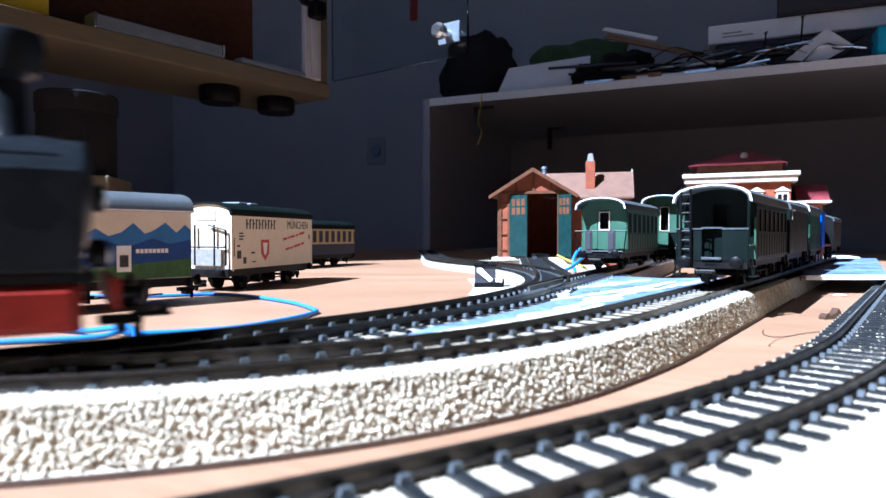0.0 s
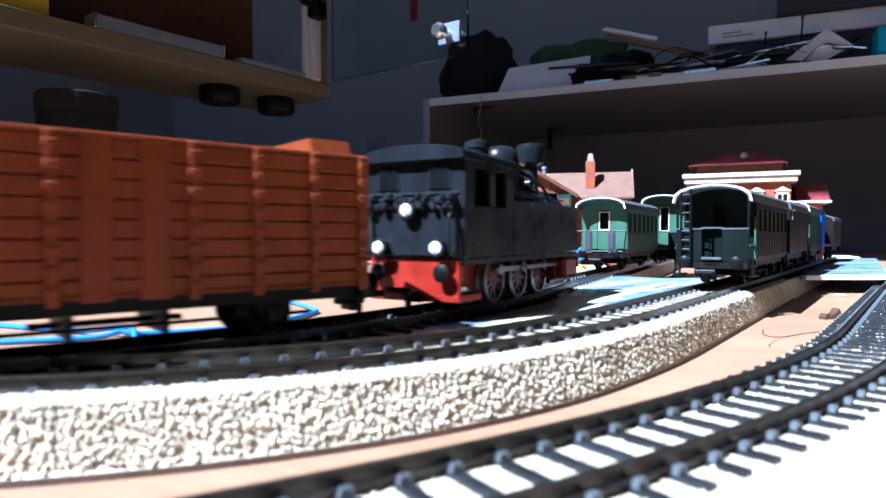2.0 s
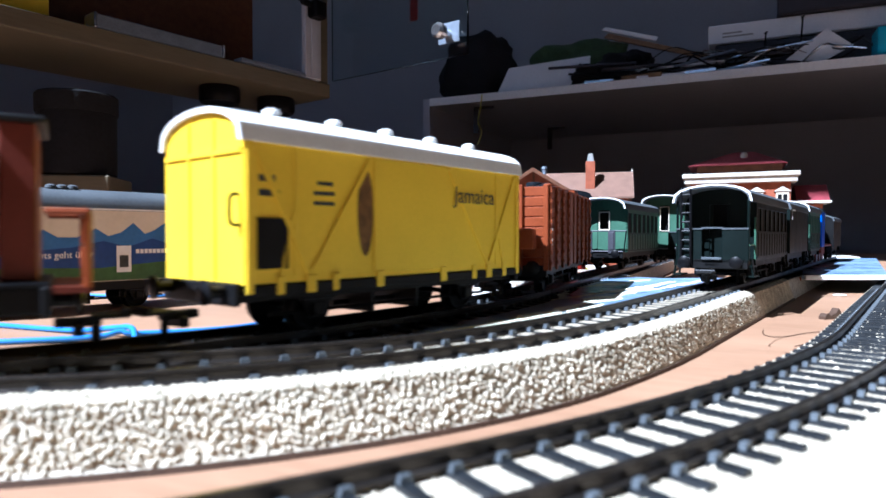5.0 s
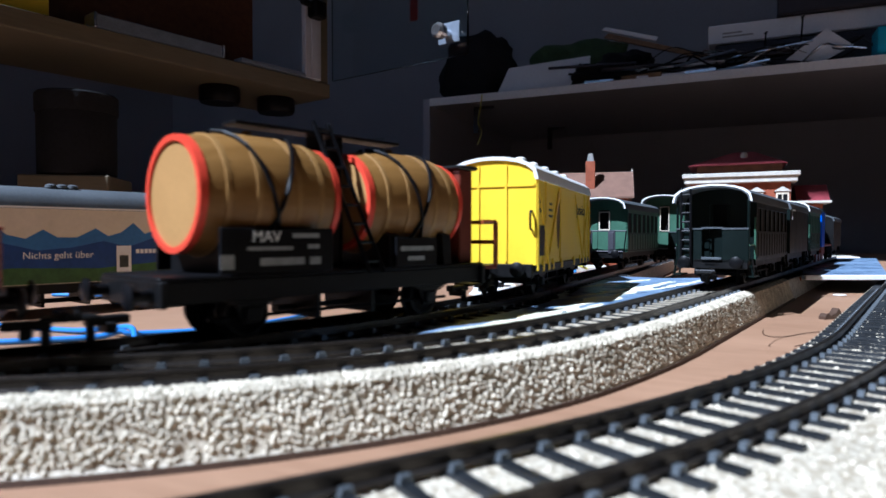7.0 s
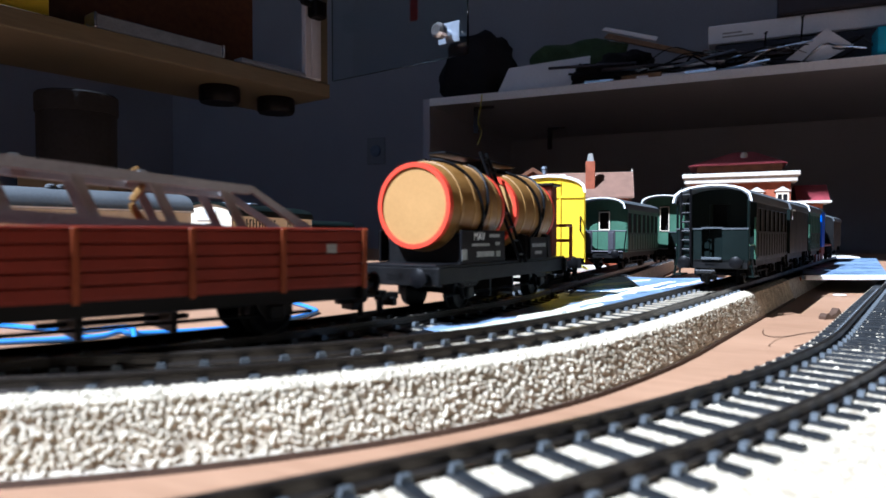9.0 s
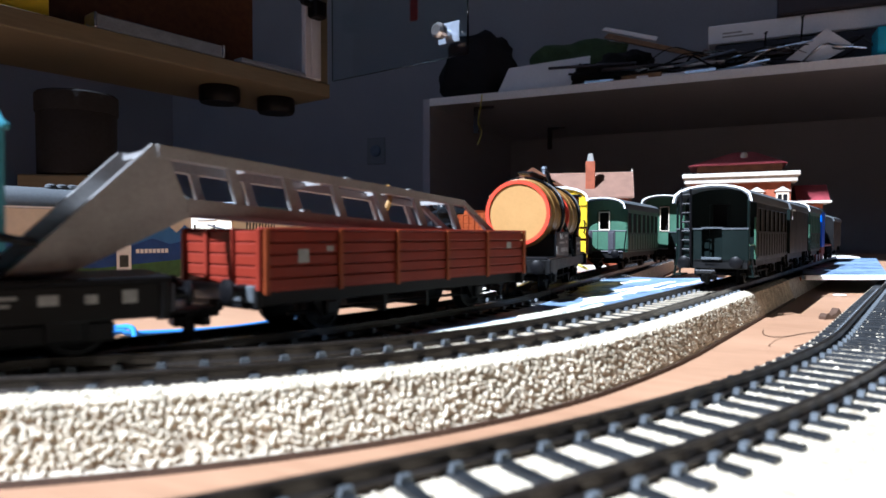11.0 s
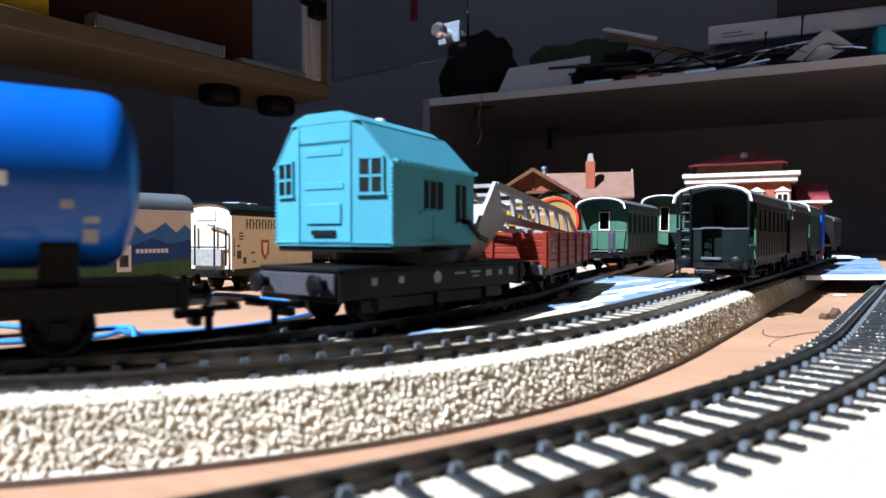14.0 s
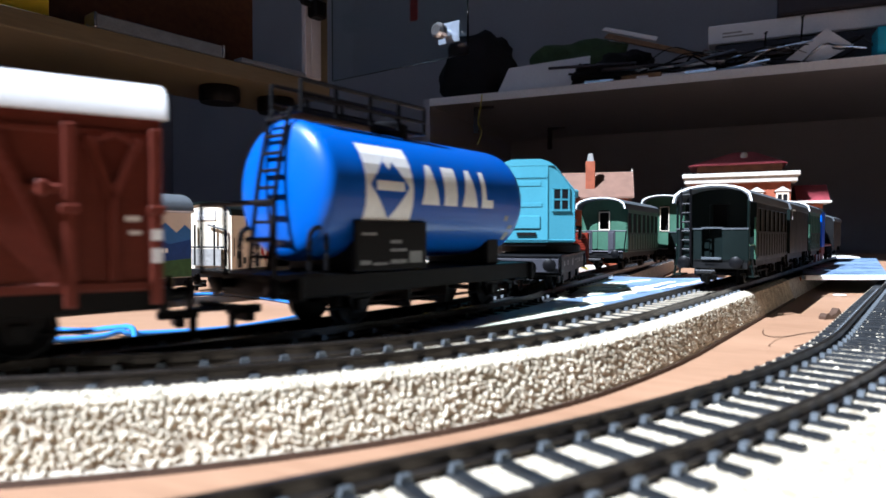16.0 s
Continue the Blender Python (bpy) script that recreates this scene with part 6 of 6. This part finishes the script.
def put_shelf():
    root = thing("wall_shelf", ROOM, "white laminate wall shelf over the railway board", "shelf")
    part("shelf_board", boxes((-650, 420, 1352, 1948, 335, 353), bevel=1.2), LAMINATE, root)
    # same laminate as the board; white paints the sky light on its edge
    part("sky_lit_edge", boxes((-650, 235, 1350.5, 1352, 335.5, 352.5)), WHITE, root, "front edge strip painted white for the sky light it catches")
    part("side_panel", boxes((-668, -650, 1352, 1948, 1, 353), bevel=1.2), LAMINATE, root)
    part("back_panel", boxes((-650, 900, 1940, 1948, 1, 335)), LAMINATE, root)
    for u, v in ((-560, 1400), (-480, 1750)):
        part("angle_bracket", boxes((u, u + 12, v, v + 3, 275, 335), (u, u + 50, v, v + 3, 328, 335)), DARK_BOX, root, "dark metal angle bracket")
    return root


put_shelf()
SH = 353.4


def blob(name, label, category, u0, u1, v0, v1, h, material, seed, lump=0.25):
    bm = bmesh.new()
    bmesh.ops.create_icosphere(bm, subdivisions=4, radius=1.0)
    for vv in bm.verts:
        d = 1 + lump * noise.noise(vv.co * 1.7 + Vector((seed, 0, 0))) + 0.4 * lump * noise.noise(vv.co * 4.5 + Vector((0, seed, 0)))
        z = max(vv.co.z * d, -0.75)
        vv.co = Vector(((u0 + u1) / 2 + vv.co.x * d * (u1 - u0) / 2, (v0 + v1) / 2 + vv.co.y * d * (v1 - v0) / 2, SH + (z + 0.75) / 1.75 * h))
    return solid(name, bm, material, label, category, m=ROOM, smooth=80)


def shelf_sheet(name, label, category, outline, v, lean, material, thick=2.5):
    """A flat thing standing or leaning on the shelf: outline in (u, height), foot at v, leaning back."""
    bm = prism(bmesh.new(), [(a, b) for a, b in outline], 0, thick, "y")
    for q in bm.verts:
        q.co = Vector((q.co.x, v + q.co.y + (q.co.z) * lean, SH + q.co.z))
    return solid(name, bm, material, label, category, m=ROOM)


def along(px):
    """u on the shelf's front part at that sideways slope."""
    x, y = spot((px - 784) / 1143.0, 1420.0)
    return x * UX + y * UY


A = along
blob("black_bag", "black cloth bag slumped on the shelf", "bag", A(778), A(905), 1380, 1500, 165, CLOTH, 2.0)
blob("olive_blanket", "olive green folded blanket on the shelf", "blanket", A(890), A(1110), 1430, 1640, 140, GREEN_CLOTH, 5.0, 0.4)
blob("black_cover", "crumpled black cover under the blanket", "cover", A(1020), A(1160), 1420, 1560, 95, CLOTH, 9.0, 0.35)
shelf_sheet("paper_sheet", "white paper sheet with a rolled corner on the shelf", "paper", [(A(888), 2), (A(905), 62), (A(1046), 70), (A(1046), 4), (A(960), 0)], 1385, 0.25, PAPER)
blob("black_pouch", "small dark cloth pouch beside white paper", "pouch", A(1018), A(1068), 1362, 1400, 44, CLOTH, 12.0, 0.5)
shelf_sheet("wood_strip", "pale wooden strip leaning over the clutter", "strip", [(A(1062), 120), (A(1070), 128), (A(1262), 52), (A(1258), 44)], 1440, 0.1, WOOD_DARK, 10)
shelf_sheet("paper_strip", "white paper strip beside a wooden strip", "paper", [(A(1060), 134), (A(1066), 140), (A(1160), 104), (A(1156), 96)], 1430, 0.1, PAPER, 6)
rng = random.Random(11)
for k in range(26):
    u = rng.uniform(A(1050), A(1420))
    ln, ang = rng.uniform(60, 190), rng.uniform(-0.5, 0.5)
    z = SH + 2 + rng.uniform(0, 34)
    v = rng.uniform(1358, 1430)
    bm = boxes((-ln / 2, ln / 2, -5, 5, 0, rng.uniform(2, 5)), bevel=0.6)
    ob = solid("track_scrap", bm, [STEEL_BLUE, BLACK, DARK_BOX, UNDERFRAME, METAL][k % 5] if k != 4 else PAPER, "spare track strip lying in a heap on the shelf", "track strip", group="spare strips",
               m=ROOM @ at(u, v, z, math.degrees(ang), 0, rng.uniform(-7, 7)))
for k in range(14):
    u, z = rng.uniform(A(1040), A(1400)), rng.uniform(4, 40)
    pts = [(u + 45 * j + rng.uniform(-16, 16), 1372 + rng.uniform(-14, 46), SH + max(1.5, z + rng.uniform(-22, 22))) for j in range(5)]
    solid("black_cable", tube(bmesh.new(), bow(pts, 4), rng.uniform(1.0, 2.4), 6), [CLOTH, BLACK, DARK_BOX, METAL][k % 4], "loose cable lying over the heap on the shelf", "cable", m=ROOM, group="shelf cables", smooth=60)
for px, w_, h_, mt in ((1068, 60, 6, METAL), (1180, 110, 5, PAPER), (1235, 70, 7, METAL), (1300, 90, 5, STEEL_BLUE), (1140, 80, 9, WOOD_DARK)):
    solid("flat_strip", boxes((-w_ / 2, w_ / 2, -8, 8, 0, h_), bevel=0.8), mt, "flat pale strip at the front of the shelf", "strip", m=ROOM @ at(A(px), 1366, SH + 0.2, rng.uniform(-9, 9)), group="flat strips")
for px, h in ((1345, 70), (1408, 92)):
    solid("signal_mast", rods(1.6, ((0, 0, 0), (6, 0, h)), ((3, 0, h), (9, 0, h + 3))), BLACK, "thin dark mast standing in the clutter", "mast", m=ROOM @ at(A(px), 1390, SH), group="masts")
shelf_sheet("paper_sheet", "white paper corner standing in the clutter", "paper", [(A(1385), 14), (A(1455), 66), (A(1500), 30), (A(1450), 4)], 1380, 0.1, PAPER)
long_box = solid("long_carton", boxes((A(1250), A(1640), 1440, 1520, SH + 74, SH + 112), bevel=2), PAPER, "long white carton lying on a dark case", "carton", m=ROOM)
part("print_bar", boxes((A(1275), A(1310), 1439.4, 1440, SH + 92, SH + 95), (A(1275), A(1330), 1439.4, 1440, SH + 85, SH + 88)), GREY_PRINT, long_box)
solid("dark_case", boxes((A(1262), A(1640), 1444, 1560, SH, SH + 73), bevel=3), DARK_BOX, "dark grey flat case on the shelf", "case", m=ROOM)
solid("dark_monitor", boxes((A(1372), A(1660), 1425, 1460, SH + 113, SH + 210), bevel=3), DARK_BOX, "dark flat monitor over the cartons", "monitor", m=ROOM)
solid("cyan_carton", boxes((A(1538), A(1640), 1362, 1420, SH, SH + 52), bevel=1), BOX_BLUE, "cyan blue small carton at the shelf's end", "carton", m=ROOM)
solid("yellow_wire", tube(bmesh.new(), bow([room(A(872), 1349, 350), room(A(870), 1347, 320), room(A(866), 1347, 290), room(A(872), 1347, 268), room(A(866), 1347, 240)]), 1.3, 6), WIRE_YELLOW, "thin yellow wire hanging from the shelf", "wire", group="wires")
sx, sy = spot((665 - 784) / 1143.0, 1944.0)
sock = thing("wall_socket", at(sx, sy, 330, TURN), "old grey wall socket plate on the wall", "socket")
part("plate", boxes((-36, 36, 0, 7, -46, 46), bevel=2), GREY_PRINT, sock)
part("dial", lathe(bmesh.new(), [(20, 0), (19, -5), (6, -6)], 24, "y"), STEEL_BLUE, sock, smooth=40)


def cabinet():
    """Glass-fronted wall cabinet; local x runs along its front."""
    root = thing("glass_cabinet", at(-153, 880, 222, 52), "hanging birch cabinet with an open glass door", "cabinet")
    part("bottom_board", boxes((-640, 0, 0, 150, 0, 19), bevel=1.0), BIRCH, root)
    part("side_panel", boxes((-19, 0, 4.5, 34, 19, 420), bevel=0.8), BIRCH, root)
    part("back_panel", boxes((-640, -19, 146, 150, 19, 420)), TIMBER, root)
    part("door_profile", boxes((-46, -20, -5, 4, 19.5, 420), (-38, -28, -7, -5, 19.5, 420), bevel=0.8), LAMINATE, root, "white door profile")
    part("hinge", boxes((-44, -24, -22, -5, 96, 118), (-60, -42, -16, -9, 108, 116), bevel=2), BLACK, root)
    part("hinge_rod", rods(2.0, ((-40, -12, 110), (-120, 0, 130))), BLACK, root)
    for x in (-44, -130):
        part("round_foot", lathe(bmesh.new(), [(24, 0), (25, -3), (25, -17), (23, -20)], 28, "z", (x, 60, 0)), BLACK, root, "round black foot", smooth=40)
    return root


cabinet()
door = thing("glass_door", at(-150, 876, 244, -36.5), "open frameless glass door with a chrome knob", "glass door")
part("pane", boxes((2, 222, -2, 2, 0, 380)), GLASS, door)
part("knob", lathe(bmesh.new(), [(5, -2), (5, -14), (9, -16), (9, -24), (6, -27)], 18, "y", (196, 0, 26)), METAL, door, "chrome knob", smooth=40)
part("knob_plate", boxes((182, 212, -3.0, -2.2, 16, 40), bevel=0.3), STEEL_BLUE, door)
rail_box = thing("metal_rail", at(-290, 690, 241.5, 52), "grey steel rail lying in the cabinet", "rail")
part("body", boxes((-70, 70, 10, 30, 0, 14), bevel=1), STEEL_BLUE, rail_box)
for x in (-73, 70):
    part("end_cap", boxes((x, x + 3, 9, 31, 0, 15), bevel=0.5), METAL, rail_box)
strip = solid("metal_strip", boxes((-50, 60, 8, 24, 0, 5), bevel=0.6), STEEL_BLUE, "thin steel strip lying in the cabinet", "strip", m=at(-200, 800, 241.5, 52))
solid("yellow_carton", boxes((-60, 40, 14, 80, 0, 40), bevel=1), YELLOW, "yellow carton on the cabinet board", "carton", m=at(-395, 590, 241.5, 52))
solid("red_tag", boxes((-8, 8, -2, 2, 0, 60), bevel=2), RED, "dull red tag hanging behind the glass", "tag", m=at(-52, 1180, 425, -24))
can = thing("black_canister", at(-361, 640, 93, 0), "black cylindrical canister on a pale block", "canister")
part("body", lathe(bmesh.new(), [(30, 0), (35, 2), (35.5, 74), (34, 78), (28, 79)], 36, "z"), CLOTH, can, smooth=40)
part("lid", lathe(bmesh.new(), [(36.4, 62), (36.8, 63), (36.8, 79), (35, 81), (20, 81.4)], 36, "z"), CLOTH, can, smooth=40)
solid("pale_block", boxes((-40, 40, -36, 36, BOARD, 93), bevel=1.5), BIRCH, "pale wooden block standing on the board", "block", m=at(-361, 640, 0, 10))

# ---- the goods train ----
STRETCH = 1.072
KNOTS = (0, 0.7, 1.4, 2.1, 2.8, 3.5, 4.2, 5.2, 6.3, 7.2, 8.2, 9.2, 10.3, 11.3, 12.2, 13.2, 14.2, 15.2, 16.0)
SPEEDS = (92.0, 93.0, 84.0, 69.8, 67.9, 53.5, 51.0, 53.2, 53.7, 31.5, 33.8, 30.9, 33.2, 34.5, 37.3, 34.7, 37.3, 65.5, 63.3)
CLOCK = np.linspace(0, 16, 321)
RUN = np.interp(CLOCK, KNOTS, SPEEDS)
RUN = np.concatenate([[0], np.cumsum((RUN[1:] + RUN[:-1]) / 2 * 0.05)]) * STRETCH - 6.0


def travelled(t):
    return float(np.interp(t, CLOCK, RUN))


def on_ring(s):
    """Pose of a vehicle whose middle stands s mm along the ring from its reference point."""
    a = 0.7275 + s / RING_R
    if a > 2.0:
        return ring((a + 0.7) * RING_R)
    return RING_X + RING_R * math.sin(a), RING_Y - RING_R * math.cos(a), a


def motions():
    train = ((tank_engine(), -55.8), (gondola(), -180.5), (banana_van(), -294.0), (barrel_wagon(), -410.1), (lowside(), -521.5), (crane_wagon(), -618.3), (tank_wagon(), -730.6), (brown_van(), -845.5))
    times = [k * 0.2 for k in range(81)]
    for ob, start in train:
        rows = []
        for t in times:
            x, y, a = on_ring(start * STRETCH + travelled(t))
            rows.append((t, at(x, y, RAIL, math.degrees(a))))
        walk(ob, rows)
    boom = jib()
    rows = []
    for t in times:
        d = travelled(t)
        x0, y0, a0 = on_ring(-614.1 * STRETCH + d)
        x1, y1, a1 = on_ring(-521.5 * STRETCH + d)
        p, q = Vector((x0 + 8 * math.cos(a0), y0 + 8 * math.sin(a0))), Vector((x1 + 23.7 * math.cos(a1), y1 + 23.7 * math.sin(a1)))
        rows.append((t, at(p.x, p.y, RAIL - 0.5, math.degrees(math.atan2(q.y - p.y, q.x - p.x)))))
    walk(boom, rows)
    ticks = [k / 15 for k in range(241)]
    moving = {ob for ob, _ in train}
    for ob, r, x in TURNERS:
        if ob.parent in moving:
            walk(ob, [(t, pose(x * MM, 0, r * MM, 0, math.degrees(travelled(t) / r), 0)) for t in ticks])
    for ob, crank, r in RODS:
        walk(ob, [(t, pose(crank * math.cos(travelled(t) / r) * MM, 0, (r - crank * math.sin(travelled(t) / r)) * MM)) for t in ticks])


motions()
